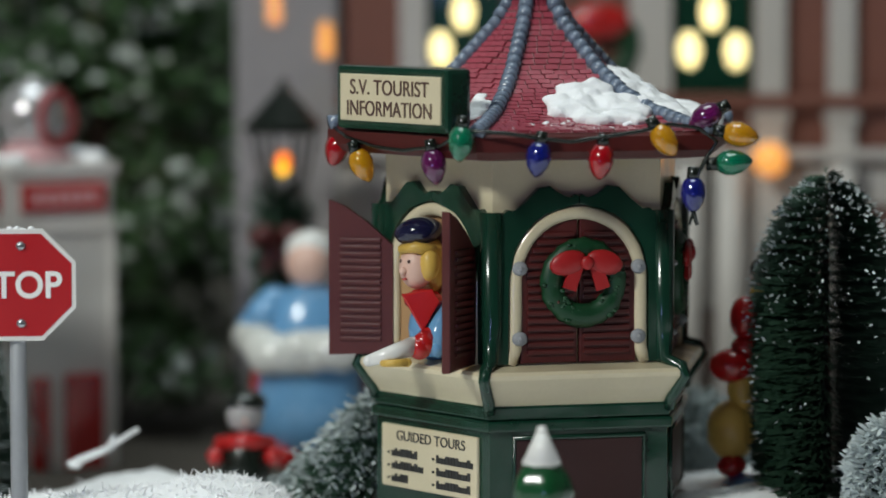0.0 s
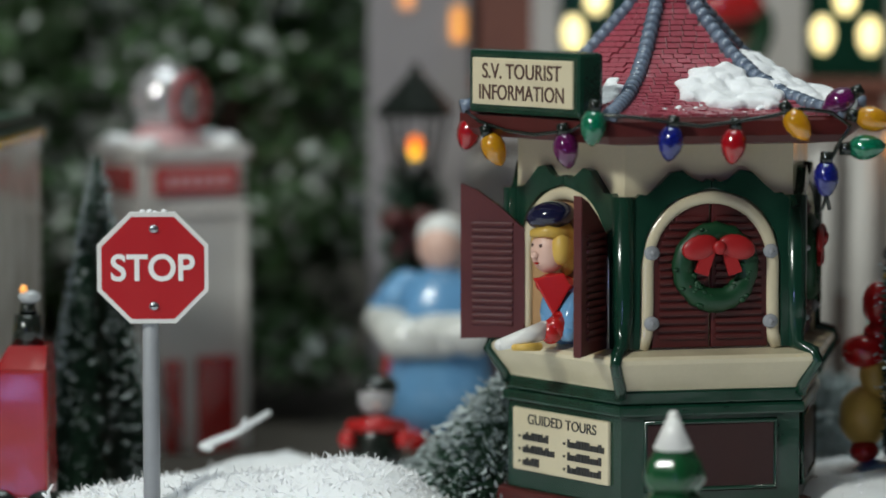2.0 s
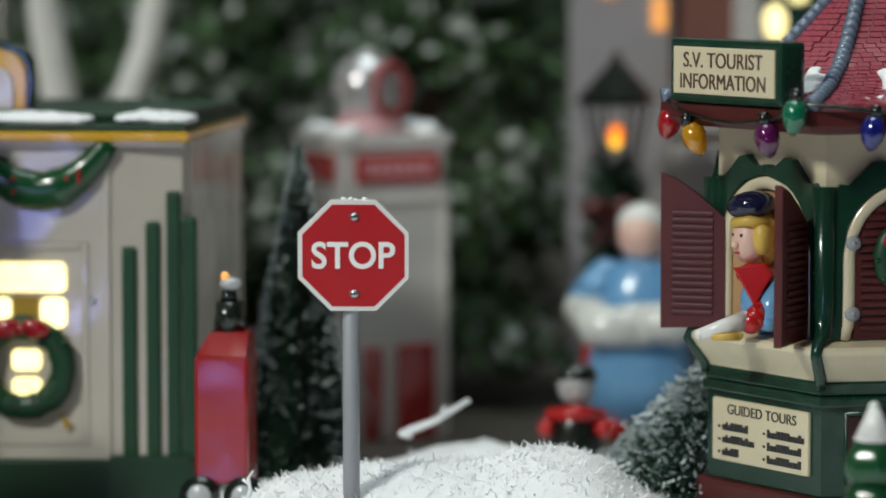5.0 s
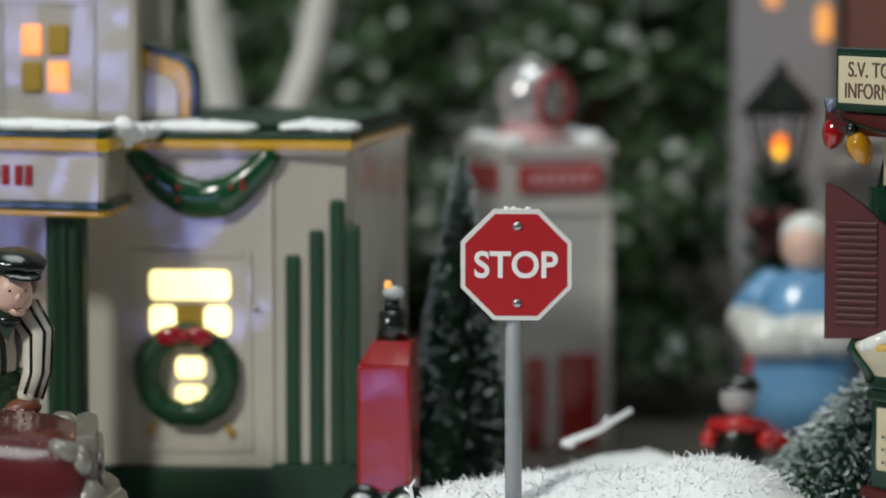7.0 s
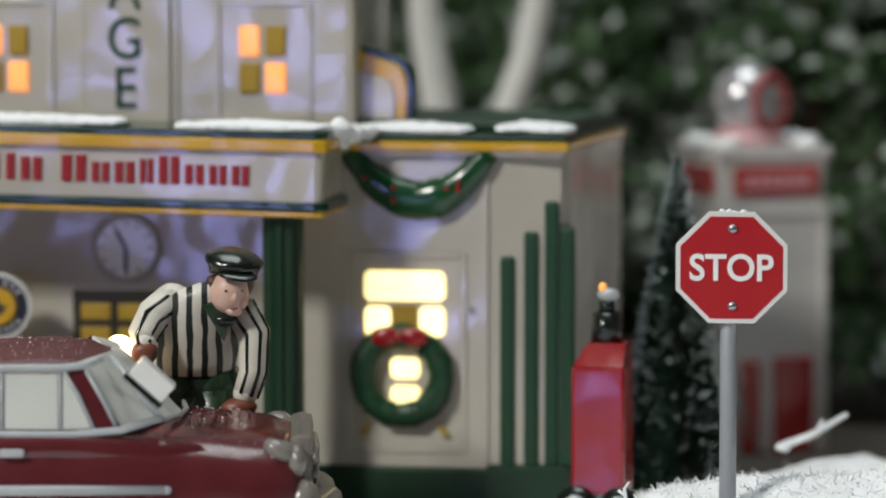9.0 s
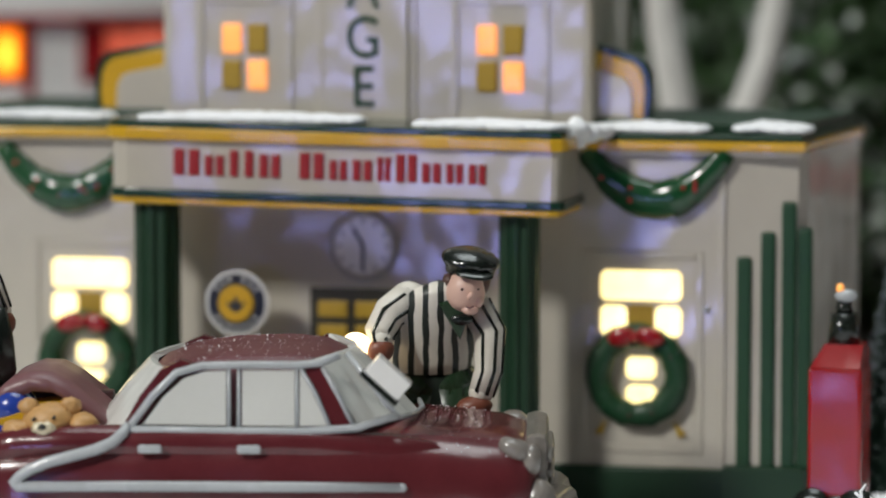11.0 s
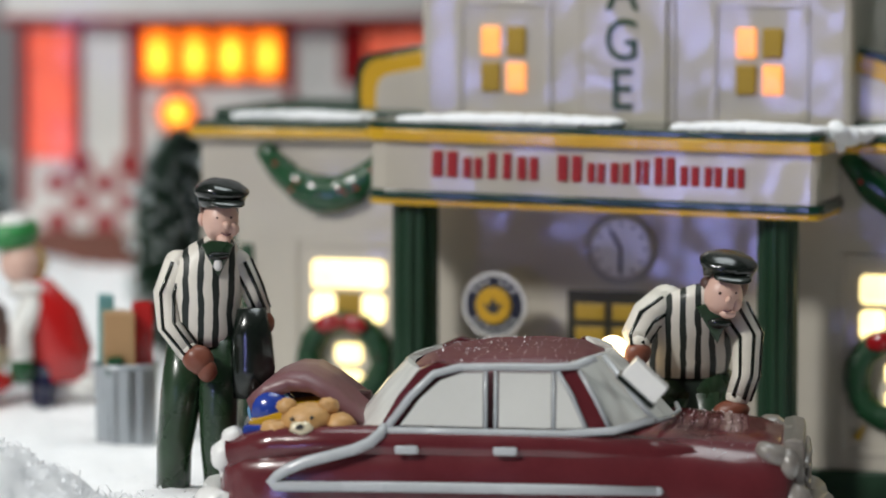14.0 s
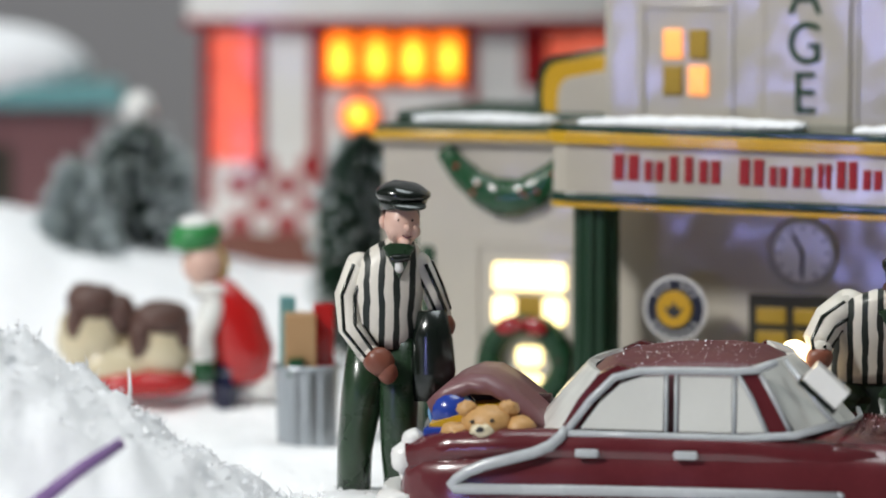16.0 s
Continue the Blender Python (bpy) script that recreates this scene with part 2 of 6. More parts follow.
def melt(ob, voxel):
    """Runs the lumps of a heap of snow into one skin."""
    m = ob.modifiers.new("melt", "REMESH")
    m.mode, m.voxel_size, m.use_smooth_shade = "VOXEL", voxel / 1000, True
    return ob


def lettering(name, text, size, x, y, z, mat, parent, turn=None, squeeze=1.0, depth=0.25, align="CENTER", bold=0.0):
    """Raised letters facing -y, standing at x, y, z; size is the height of the capitals."""
    cu = bpy.data.curves.new(name, "FONT")
    cu.offset = bold / 1000
    cu.body, cu.size, cu.extrude, cu.align_x = text, size / 0.69 / 1000, depth / 1000, align
    tmp = new(name, cu)
    me = bpy.data.meshes.new_from_object(tmp.evaluated_get(bpy.context.evaluated_depsgraph_get()))
    bpy.data.objects.remove(tmp)
    me.transform(Matrix.Diagonal((squeeze, 1, 1, 1)))
    me.materials.clear()
    me.materials.append(mat)
    ob = new(name, me)
    ob.parent = parent
    ob.matrix_basis = (turn or Matrix()) @ pose(x / 1000, y / 1000, z / 1000, 90, 0, 0)
    return ob


def arc(cx, cz, rx, rz, a0, a1, n):
    return [(cx + rx * math.cos(radians(a0 + (a1 - a0) * i / n)), cz + rz * math.sin(radians(a0 + (a1 - a0) * i / n))) for i in range(n + 1)]


def raw(name, verts, faces, mat, parent=None, label="", at=None, kind=""):
    """Many small blades as one mesh, from computed corners in millimetres."""
    me = bpy.data.meshes.new(name)
    me.from_pydata([(x / 1000, y / 1000, z / 1000) for x, y, z in verts], [], faces)
    me.materials.append(mat)
    ob = new(name, me)
    if parent:
        ob.parent = parent
    if at is not None:
        ob.matrix_basis = at
    return tagged(ob, label, kind=kind)

# ---- ground ----


def bump(az, reach, caz, cr, high, saz, sr):
    return high * math.exp(-((az - caz) / saz) ** 2 / 2 - ((reach - cr) / sr) ** 2 / 2)


def snow_height(az, reach):
    """Height of the snow in millimetres at a bearing and distance."""
    z = -11.5
    z += bump(az, reach, -22.5, 0.71, 60, 4.2, 0.035)
    z += 16.6 * math.exp(-((az - 3.1) / 2.9) ** 6 / 2 - ((reach - 0.752) / 0.02) ** 2 / 2) + bump(az, reach, 5.8, 0.768, 5.0, 1.4, 0.028)
    z += bump(az, reach, 4.1, 0.832, 7.5, 1.0, 0.018) + bump(az, reach, 2.6, 0.815, 7, 1.8, 0.018)
    z += bump(az, reach, 11, 0.73, 8.5, 3.0, 0.06) + bump(az, reach, 14.5, 0.80, 13, 2.5, 0.07)
    z += bump(az, reach, -14.6, 0.76, 11, 1.1, 0.02)
    left = 1 / (1 + math.exp((az + 12.5) * 1.6))
    hill = 15 * min(1, max(0, (reach - 0.765) / 0.05)) + 22 / (1 + math.exp(-(reach - 0.925) / 0.02)) - 30 * max(0, reach - 1.0) / 0.3
    z += left * hill
    # the slope rises towards the cottage
    z += (5 + 20 * min(1, max(0, (-16.3 - az) / 4.2))) / (1 + math.exp(-(reach - 0.93) / 0.014)) / (1 + math.exp((reach - 1.03) / 0.015)) / (1 + math.exp((az + 15.2) * 3))
    # snow sunk under the cloth, unseen behind the car, to cut bounce onto the garage
    z -= 7 / (1 + math.exp(-(reach - 0.778) / 0.004)) / (1 + math.exp((az + 1.6) * 5)) / (1 + math.exp(-(az + 10) * 4))
    mid = 1 / (1 + math.exp(-(az + 11) * 1.2))
    z -= mid * 5 / (1 + math.exp(-(reach - 0.862) / 0.014))
    return z


def grain(x, y):
    return 1.3 * noise.noise((x * 0.09, y * 0.09, 0)) + 0.7 * noise.noise((x * 0.3, y * 0.3, 3)) + 0.55 * noise.noise((x * 0.7, y * 0.7, 7))


def crumbs(x, y):
    """Broken crust of the near snow bank."""
    return 3.0 * noise.noise((x * 0.05, y * 0.05, 11)) + 4.5 * abs(noise.noise((x * 0.14, y * 0.14, 15))) + 2.2 * noise.noise((x * 0.36, y * 0.36, 19))


def snow_at(az, reach):
    a = radians(az)
    x, y = reach * 1000 * math.sin(a), reach * 1000 * math.cos(a)
    bank = math.exp(-((reach - 0.71) / 0.05) ** 2) / (1 + math.exp((az + 16.2) * 2))
    return snow_height(az, reach) + grain(x, y) + bank * crumbs(x, y)


def snow_sheet():
    verts, faces = [], []
    bearings = [-34 + 0.17 * i for i in range(int(68 / 0.17))]
    reaches = [0.56 + 0.003 * i for i in range(140)] + [0.98 + 0.016 * i for i in range(22)]
    for r in reaches:
        for az in bearings:
            a = radians(az)
            verts.append((r * 1000 * math.sin(a), r * 1000 * math.cos(a), snow_at(az, r)))
    w = len(bearings)
    for j in range(len(reaches) - 1):
        for i in range(w - 1):
            faces.append((j * w + i, j * w + i + 1, (j + 1) * w + i + 1, (j + 1) * w + i))
    ob = raw("ground", verts, faces, M["snow"])
    for p in ob.data.polygons:
        p.use_smooth = True
    tagged(ob, "white artificial snow spread in drifts over the display table", "snow", kind="structure")
    # loose flakes and fibres standing on the drifts
    rnd = random.Random(5)
    verts, faces = [], []
    for i in range(16000):
        zone = rnd.random()
        if zone < 0.6:
            az, r = rnd.uniform(-1.0, 8.5), rnd.gauss(0.752, 0.016)
        elif zone < 0.8:
            az, r = rnd.uniform(-21.5, -14.5), rnd.gauss(0.715, 0.018)
        else:
            az, r = rnd.uniform(-21, 17), rnd.uniform(0.69, 0.86)
        a = radians(az)
        z = snow_at(az, r)
        if z < -9:
            continue
        x, y = r * 1000 * math.sin(a), r * 1000 * math.cos(a)
        d = Vector((rnd.gauss(0, 1), rnd.gauss(0, 1), abs(rnd.gauss(0.5, 0.7)))).normalized() * rnd.choice((0.6, 0.8, 1.0, 1.3, 2.0))
        s = Vector((rnd.gauss(0, 1), rnd.gauss(0, 1), rnd.gauss(0, 1))).normalized() * rnd.uniform(0.12, 0.35)
        p, k = Vector((x, y, z - 0.15)), len(verts)
        verts += [p - s, p + s, p + d + s * 0.4, p + d - s * 0.4]
        faces.append((k, k + 1, k + 2, k + 3))
    raw("snow_flakes", verts, faces, M["snow"], label="loose white fibres and flakes lying on the drifts", kind="stuff")["category"] = "snow"


snow_sheet()
b = Build(M["cloth"])
b.box(-860, 860, 400, 1500, -42, -14, bevel=3)
tagged(b.done("table"), "dark brown cloth-covered display table under the snow", "table", kind="structure")

# the room round the table
b = Build(M["wallpaint"])
b.box(-1400, 1400, 1800, 1860, -800, 1900, bevel=0)
tagged(b.done("wall_north"), "plain dark grey room wall behind the display", "wall", kind="structure")
# three unseen walls close the room, darkened so glossy fronts reflect less
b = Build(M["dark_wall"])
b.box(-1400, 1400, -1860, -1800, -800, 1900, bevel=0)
tagged(b.done("wall_south"), "unseen plain wall behind the tripod, dark to cut reflections", "wall", kind="structure")
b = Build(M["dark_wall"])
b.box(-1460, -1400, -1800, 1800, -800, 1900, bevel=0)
tagged(b.done("wall_west"), "unseen plain side wall, dark to cut reflections", "wall", kind="structure")
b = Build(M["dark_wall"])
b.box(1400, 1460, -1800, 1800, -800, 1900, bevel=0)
tagged(b.done("wall_east"), "unseen plain side wall, dark to cut reflections", "wall", kind="structure")
b = Build(M["white"])
b.box(-1460, 1460, -1860, 1860, 1900, 1960, bevel=0)
tagged(b.done("ceiling"), "plain white ceiling of the room", "ceiling", kind="structure")
b = Build(M["brown"])
b.box(-1460, 1460, -1860, 1860, -860, -800, bevel=0)
tagged(b.done("floor"), "dark brown floor of the room", "floor", kind="structure")
for sx in (-780, 780):
    for sy in (470, 1430):
        b = Build(M["brown"])
        b.box(sx - 30, sx + 30, sy - 30, sy + 30, -800, -42, bevel=2)
        b.done("table_leg", bpy.data.objects["table"])

# ---- tourist booth ----
# corners of the walls' plan round its middle, nearest corner first
PLAN = [(-9.05, -37.8), (27.85, -27.9), (33.05, 9.1), (9.05, 37.8), (-27.85, 27.9), (-33.05, -9.1)]


def hexagon(s):
    return [(x * s / 37.4, y * s / 37.4) for x, y in PLAN]


ROOF = [(47.5, 82.8), (40.5, 84.0), (33, 86.0), (25, 89.6), (18.4, 94.2), (13.4, 99.0), (8.8, 103.6), (6.0, 107.8), (5.0, 110.4)]


def face_turn(i, s, unit=1.0):
    """The frame of the booth's wall i at plan size s: origin at its middle, x along it, -y outwards."""
    (x0, y0), (x1, y1) = hexagon(s)[i], hexagon(s)[(i + 1) % 6]
    return pose((x0 + x1) / 2 * unit, (y0 + y1) / 2 * unit, 0, 0, 0, math.degrees(math.atan2(y1 - y0, x1 - x0)))


def wreath(parent, x, y, z, radius, thick, turn=None, label="glossy green wreath with a red bow", bow=True, seed=1, size=0.45, ribbon="red", drop=0.92, tail=1.4):
    rnd = random.Random(seed)
    w = thing("wreath", (turn or Matrix()) @ pose(x / 1000, y / 1000, z / 1000), "", "")
    w.parent = parent
    w["label"] = label
    b = Build(M["wreath_green"])
    ring = [(radius * math.cos(t), -0.2, radius * math.sin(t)) for t in (2 * math.pi * k / 40 for k in range(40))]
    b.tube(ring, [thick * rnd.uniform(0.88, 1.1) for _ in ring], closed=True, seg=10, squash=0.7)
    for k in range(46):
        t = rnd.uniform(0, 2 * math.pi)
        q = radius + rnd.uniform(-0.75, 0.75) * thick
        b.ball((q * math.cos(t), -thick * 0.55, q * math.sin(t)), thick * 0.28, thick * 0.25, thick * 0.2, seg=6)
    b.done("ring", w)
    b = Build(M["maroon"])
    for k in range(5):
        t = rnd.uniform(0, 2 * math.pi)
        b.ball((radius * math.cos(t), -thick * 0.72, radius * math.sin(t)), thick * 0.13, seg=6)
    b.done("berries", w)
    if bow:
        b = Build(M[ribbon])
        h = radius * size
        top = radius * drop
        for s in (-1, 1):
            b.ball((s * h * 0.85, -thick * 1.0, top), h * 0.9, thick * 0.4, h * 0.56, turn=pose(0, 0, 0, 0, s * 14, 0), seg=12)
            b.plate([(s * 0.1 * h, top), (s * 0.5 * h, top - tail * h), (s * 1.1 * h, top - (tail - 0.2) * h), (s * 0.7 * h, top)], -thick * 1.15, -thick * 0.8, bevel=0.1)
        b.ball((0, -thick * 1.35, top), h * 0.32, thick * 0.3, h * 0.32, seg=10)
        b.done("bow", w, "bright red ribbon bow")
    return w


def tourist_booth(at):
    root = thing("tourist_booth", at, "six-sided cream ceramic booth with green trim and red tiled roof", "miniature building")
    b = Build(M["maroon"])
    b.deck(hexagon(40), -12, 2.2, bevel=0.8)
    b.done("plinth", root, "dark red plinth")
    b = Build(M["green"])
    b.deck(hexagon(37.4), 2.2, 21.2, bevel=0.3)
    base = b.done("base", root, "dark green base")
    for s, z0, z1 in ((38.7, 20.9, 23.2), (38.0, 23.3, 26.2)):
        b = Build(M["green"])
        b.deck(hexagon(s), z0, z1, bevel=0.5)
        b.done("base_moulding", base)
    # flaring counter
    b = Build(M["cream"])
    b.loft([[(x, y, z) for x, y in hexagon(s)] for s, z in ((37.0, 25.0), (37.8, 26.6), (40.2, 29.4), (42.2, 32.0), (42.4, 32.9), (41.8, 33.6), (36.5, 34.4))], smooth=False)
    b.done("counter", root, "cream flaring counter ledge")
    b = Build(M["cream"])
    b.deck(hexagon(35.2), 34, 79.5, bevel=0.3)
    b.done("wall", root)
    for i in range(6):
        b = Build(M["green"])
        b.tube([(*hexagon(s)[i], z) for s, z in ((37.6, 24.8), (38.4, 27.2), (40.4, 29.6), (42.2, 32.0), (41.2, 33.8), (36.6, 35.0), (36.2, 41.0), (36.0, 66.0))], [1.3, 1.3, 1.25, 1.2, 1.3, 1.7, 2.2, 2.4], seg=10)
        b.done("corner_bracket", root, "dark green corner bracket")
    b = Build(M["maroon"])
    b.loft([[(x, y, z) for x, y in hexagon(s)] for s, z in ((40, 76.8), (47.6, 77.5), (49.2, 79.0), (49.0, 82.0), (46.5, 83.0))], smooth=False)
    b.done("eave", root, "dark red glazed eave")
    prof = ROOF
    b = Build(M["mortar"])
    b.loft([[(x, y, z) for x, y in hexagon(s)] for s, z in prof], smooth=False)
    roof = b.done("roof", root, "bell-shaped roof bed")
    # hip ridges of rounded blue-grey tiles
    for i in range(6):
        path = [Vector((*hexagon(s)[i], z + 0.5)) for s, z in prof]
        walkp = []
        for p, q in zip(path, path[1:]):
            n = max(1, round((q - p).length / 2.2))
            walkp += [(p.lerp(q, k / n), (q - p).normalized()) for k in range(n)]
        for p, d in walkp:
            b = Build(M["slate"])
            b.cone(p - d * 1.15, p + d * 1.15, 1.75, 1.45, seg=10)
            b.done("ridge_tile", roof)
    b = Build(M["maroon"])
    b.cone((0, 0, 109.4), (0, 0, 112.4), 6.2, 5.4, mat=M["slate"]).cone((0, 0, 112.6), (0, 0, 119), 5.4, 2.6, seg=12).ball((0, 0, 121), 3.0)
    b.done("finial", root)
    # pilasters, arched frames, shutters
    for i in range(6):
        t = face_turn(i, 35.2)
        b = Build(M["green"])
        top = [(-18.4, 66)] + [(-17, 66.8), (-15.2, 68.6), (-13.4, 68.2), (-11.2, 70.4), (-8.6, 73.0), (-6.2, 73.4), (-4.0, 71.4), (-2.0, 70.6), (-0.7, 71.6),
                               (0.7, 71.6), (2.0, 70.6), (4.0, 71.4), (6.2, 73.4), (8.6, 73.0), (11.2, 70.4), (13.4, 68.2), (15.2, 68.6), (17, 66.8)] + [(18.4, 66)]
        top = [(x, z - 2.0) for x, z in top]
        inner = [(15.0, 34.6), (15.0, 52)] + arc(0, 52, 15.0, 15.6, 12, 168, 16) + [(-15.0, 52), (-15.0, 34.6)]
        left = [(-18.4, 34.6), (-17.6, 42), (-17.9, 48), (-16.6, 52), (-18.4, 58)]
        right = [(18.4, 58), (16.6, 52), (17.9, 48), (17.6, 42), (18.4, 34.6)]
        # frame as two halves, so that the opening stays clear
        half = len(top) // 2
        arch_l = [p for p in inner if p[0] < -0.1]
        arch_r = [p for p in inner if p[0] > 0.1]
        b.plate(left + top[:half] + [(0, 69.2), (0, 67.6)] + arch_l, -1.9, 0.2, bevel=0.3)
        b.plate(arch_r + [(0, 67.6), (0, 69.2)] + top[half:] + right, -1.9, 0.2, bevel=0.3)
        for sx in (-1, 1):
            b.box(sx * 18.2 - 1.6, sx * 18.2 + 1.6, -2.3, 0.8, 34.4, 63, bevel=0.7)
        bmesh.ops.transform(b.bm, matrix=t, verts=b.bm.verts)
        b.done("trim_frame", root, "dark green scrolled frame")
        b = Build(M["cream"])
        pts = [Vector((x, -0.9, z)) for x, z in [(14.6, 34.6), (13.5, 37.5), (13.4, 44), (13.4, 52)] + arc(0, 52, 13.4, 13.8, 8, 172, 18) + [(-13.4, 52), (-13.4, 44), (-13.5, 37.5), (-14.6, 34.6)]]
        b.tube(pts, 1.5, seg=8, squash=0.75)
        bmesh.ops.transform(b.bm, matrix=t, verts=b.bm.verts)
        b.done("arch_rim", root)
        if i != 5:
            door = thing("shutters", Matrix(), "closed dark red arched shutters", "")
            door.parent = root
            for sx in (-1, 1):
                b = Build(M["maroon"])
                b.plate([(sx * 0.25, 34.8), (sx * 12.3, 34.8), (sx * 12.3, 51.5)] + [(sx * abs(x), z) for x, z in arc(0, 52, 12.2, 12.6, 4, 86, 9)] + [(sx * 0.25, 64.6)], -1.2, 0, bevel=0.25)
                bmesh.ops.transform(b.bm, matrix=t, verts=b.bm.verts)
                leaf = b.done("shutter_leaf", door)
                for k in range(16):
                    z = 36.6 + 1.62 * k
                    w = 12.0 if z < 52 else 12.2 * math.sqrt(max(0.02, 1 - ((z - 52) / 12.6) ** 2))
                    b = Build(M["maroon"])
                    b.box(min(sx * 1.0, sx * (w - 1.0)), max(sx * 1.0, sx * (w - 1.0)), -1.75, -1.1, z, z + 1.0, bevel=0.2)
                    bmesh.ops.transform(b.bm, matrix=t, verts=b.bm.verts)
                    b.done("slat", leaf)
                for z in (40, 54.5):
                    b = Build(M["grey"])
                    b.ball((sx * 12.7, -2.0, z), 1.7, 0.7, 1.5, seg=10).ball((sx * 12.7, -2.7, z), 0.6, seg=6)
                    bmesh.ops.transform(b.bm, matrix=t, verts=b.bm.verts)
                    b.done("hinge", door, "grey round hinge plate")
            if i in (0, 1):
                wreath(root, 0.8, -2.0, 51.4, 6.9, 2.4, turn=face_turn(i, 35.2, 0.001), seed=3 + i, size=0.66, drop=0.62, tail=1.3, ribbon="bow_red")
            b = Build(M["deep_maroon"])
            b.box(-13.5, 13.5, -0.35, 0.2, 6, 19, bevel=0.2)
            b.tube([(-14, -0.1, 5.5), (14, -0.1, 5.5), (14, -0.1, 19.5), (-14, -0.1, 19.5)], 0.6, mat=M["green"], closed=True)
            bmesh.ops.transform(b.bm, matrix=face_turn(i, 37.4), verts=b.bm.verts)
            b.done("base_panel", root, "dark red panel")
    # the open window on the second wall
    t = face_turn(5, 35.2)
    b = Build(M["tan"])
    b.plate([(-12, 34.8), (12, 34.8), (12, 52)] + arc(0, 52, 12, 12.6, 6, 174, 14) + [(-12, 52)], -0.5, 0.1)
    bmesh.ops.transform(b.bm, matrix=t, verts=b.bm.verts)
    b.done("window_back", root, "shaded inside of the open window")
    for sx, swing, wide in ((-1, -142, 14.0), (1, 116, 13.6)):
        hinge = t @ pose(sx * 13.2, -1.4, 0) @ pose(0, 0, 0, 0, 0, sx * abs(swing))
        b = Build(M["maroon"])
        b.plate([(0, 34.6), (-sx * wide, 33.9), (-sx * wide, 66.9), (-sx * wide * 0.75, 65.6), (-sx * wide * 0.4, 62.2), (0, 57.4)], -0.9, 0.9, bevel=0.3)
        slats = []
        for k in range(15):
            z = 37.0 + 1.5 * k
            sl = Build(M["maroon"])
            sl.box(min(-sx * 2.5, -sx * (wide - 2.5)), max(-sx * 2.5, -sx * (wide - 2.5)), -1.4, 1.4, z, z + 0.85, bevel=0.2)
            bmesh.ops.transform(sl.bm, matrix=hinge, verts=sl.bm.verts)
            slats.append(sl)
        bmesh.ops.transform(b.bm, matrix=hinge, verts=b.bm.verts)
        leaf = b.done("open_shutter", root, "open dark red louvred shutter")
        for sl in slats:
            sl.done("slat", leaf)
    # tour list on the base below the open window
    tb, tm = face_turn(5, 37.4), face_turn(5, 37.4, 0.001)
    board = Build(M["cream"])
    board.box(-16.2, 15.6, -0.9, 0.2, 6.2, 19.6, bevel=0.5)
    bmesh.ops.transform(board.bm, matrix=tb, verts=board.bm.verts)
    plaque = board.done("tour_plaque", root, "cream plaque with black print")
    lettering("heading", "GUIDED TOURS", 2.1, 0.5, -1.0, 16.4, M["ink"], plaque, turn=tm, squeeze=1.05, depth=0.08)
    for r, cols in enumerate((((-12.5, 9), (2.5, 12)), ((-12.5, 11), (2.5, 11.5)), ((-12.5, 5.5), (2.5, 11)))):
        for x, w in cols:
            b = Build(M["ink"])
            z = 13.5 - r * 2.7
            b.box(x - 1.4, x - 0.8, -1.1, -0.8, z - 0.2, z + 0.3, bevel=0)
            q = x
            while q < x + w - 0.5:
                seg = 0.55 + 0.5 * ((q * 7.3) % 1)
                b.box(q, q + seg, -1.1, -0.8, z - 0.65, z + 0.55 + 0.5 * ((q * 3.1) % 1 > 0.6), bevel=0)
                q += seg + 0.22
            bmesh.ops.transform(b.bm, matrix=tb, verts=b.bm.verts)
            b.done("print_line", plaque)
    # sign on the eave
    tb, tm = face_turn(5, 49), face_turn(5, 49, 0.001)
    sb = Build(M["green"])
    sb.box(-19.5, 17.5, -1.6, 4.6, 82.4, 95.7, bevel=1.0)
    bmesh.ops.transform(sb.bm, matrix=tb, verts=sb.bm.verts)
    sign = sb.done("roof_sign", root, "green framed sign box")
    sb = Build(M["cream"])
    sb.box(-17.6, 15.6, -2.1, -1.4, 84.2, 94.0, bevel=0.3)
    bmesh.ops.transform(sb.bm, matrix=tb, verts=sb.bm.verts)
    sb.done("sign_face", sign, "cream sign face")
    lettering("sign_line", "S.V. TOURIST", 3.1, -1, -2.2, 89.8, M["brown"], sign, turn=tm, squeeze=1.0, depth=0.1)
    lettering("sign_line", "INFORMATION", 3.1, -1, -2.2, 85.4, M["brown"], sign, turn=tm, squeeze=0.93, depth=0.1)
    # roof tiles, wall by wall
    for i in range(6):
        rest = Build(M["brick"])
        for (s0, z0), (s1, z1) in zip(prof, prof[1:]):
            run = math.hypot((s0 - s1) * 0.866, z1 - z0)
            rows = max(1, round(run / 1.55))
            for r in range(rows):
                u = (r + 0.5) / rows
                s, z = s0 + (s1 - s0) * u, z0 + (z1 - z0) * u
                n = max(2, round((s - 2.5) / 2.9))
                slope = math.degrees(math.atan2(z1 - z0, (s0 - s1) * 0.86))
                for k in range(n):
                    off = 0.5 * ((r + round(z0)) % 2)
                    x = -s / 2 + 1.2 + (k + 0.25 + 0.5 * off) * (s - 2.4) / n
                    m = face_turn(i, s) @ Matrix.Translation((x, 0, z)) @ pose(0, 0, 0, slope, 0, 0)
                    if i in (0, 5):
                        rest = Build(M["brick"])
                    w = (s - 2.4) / n * 0.45
                    rest.box(-w, w, -0.62, 0.62, -0.35, 0.42 + 0.12 * ((k * 7 + r * 3) % 3), bevel=0, turn=m)
                    if i in (0, 5):
                        rest.done("roof_tile", roof)
        if i not in (0, 5):
            tagged(rest.done("roof_tiles", roof), kind="stuff")
    return root


BOOTH = place(9.33, 0.735) @ pose(0.00905, 0.0378, 0)
booth = tourist_booth(BOOTH)


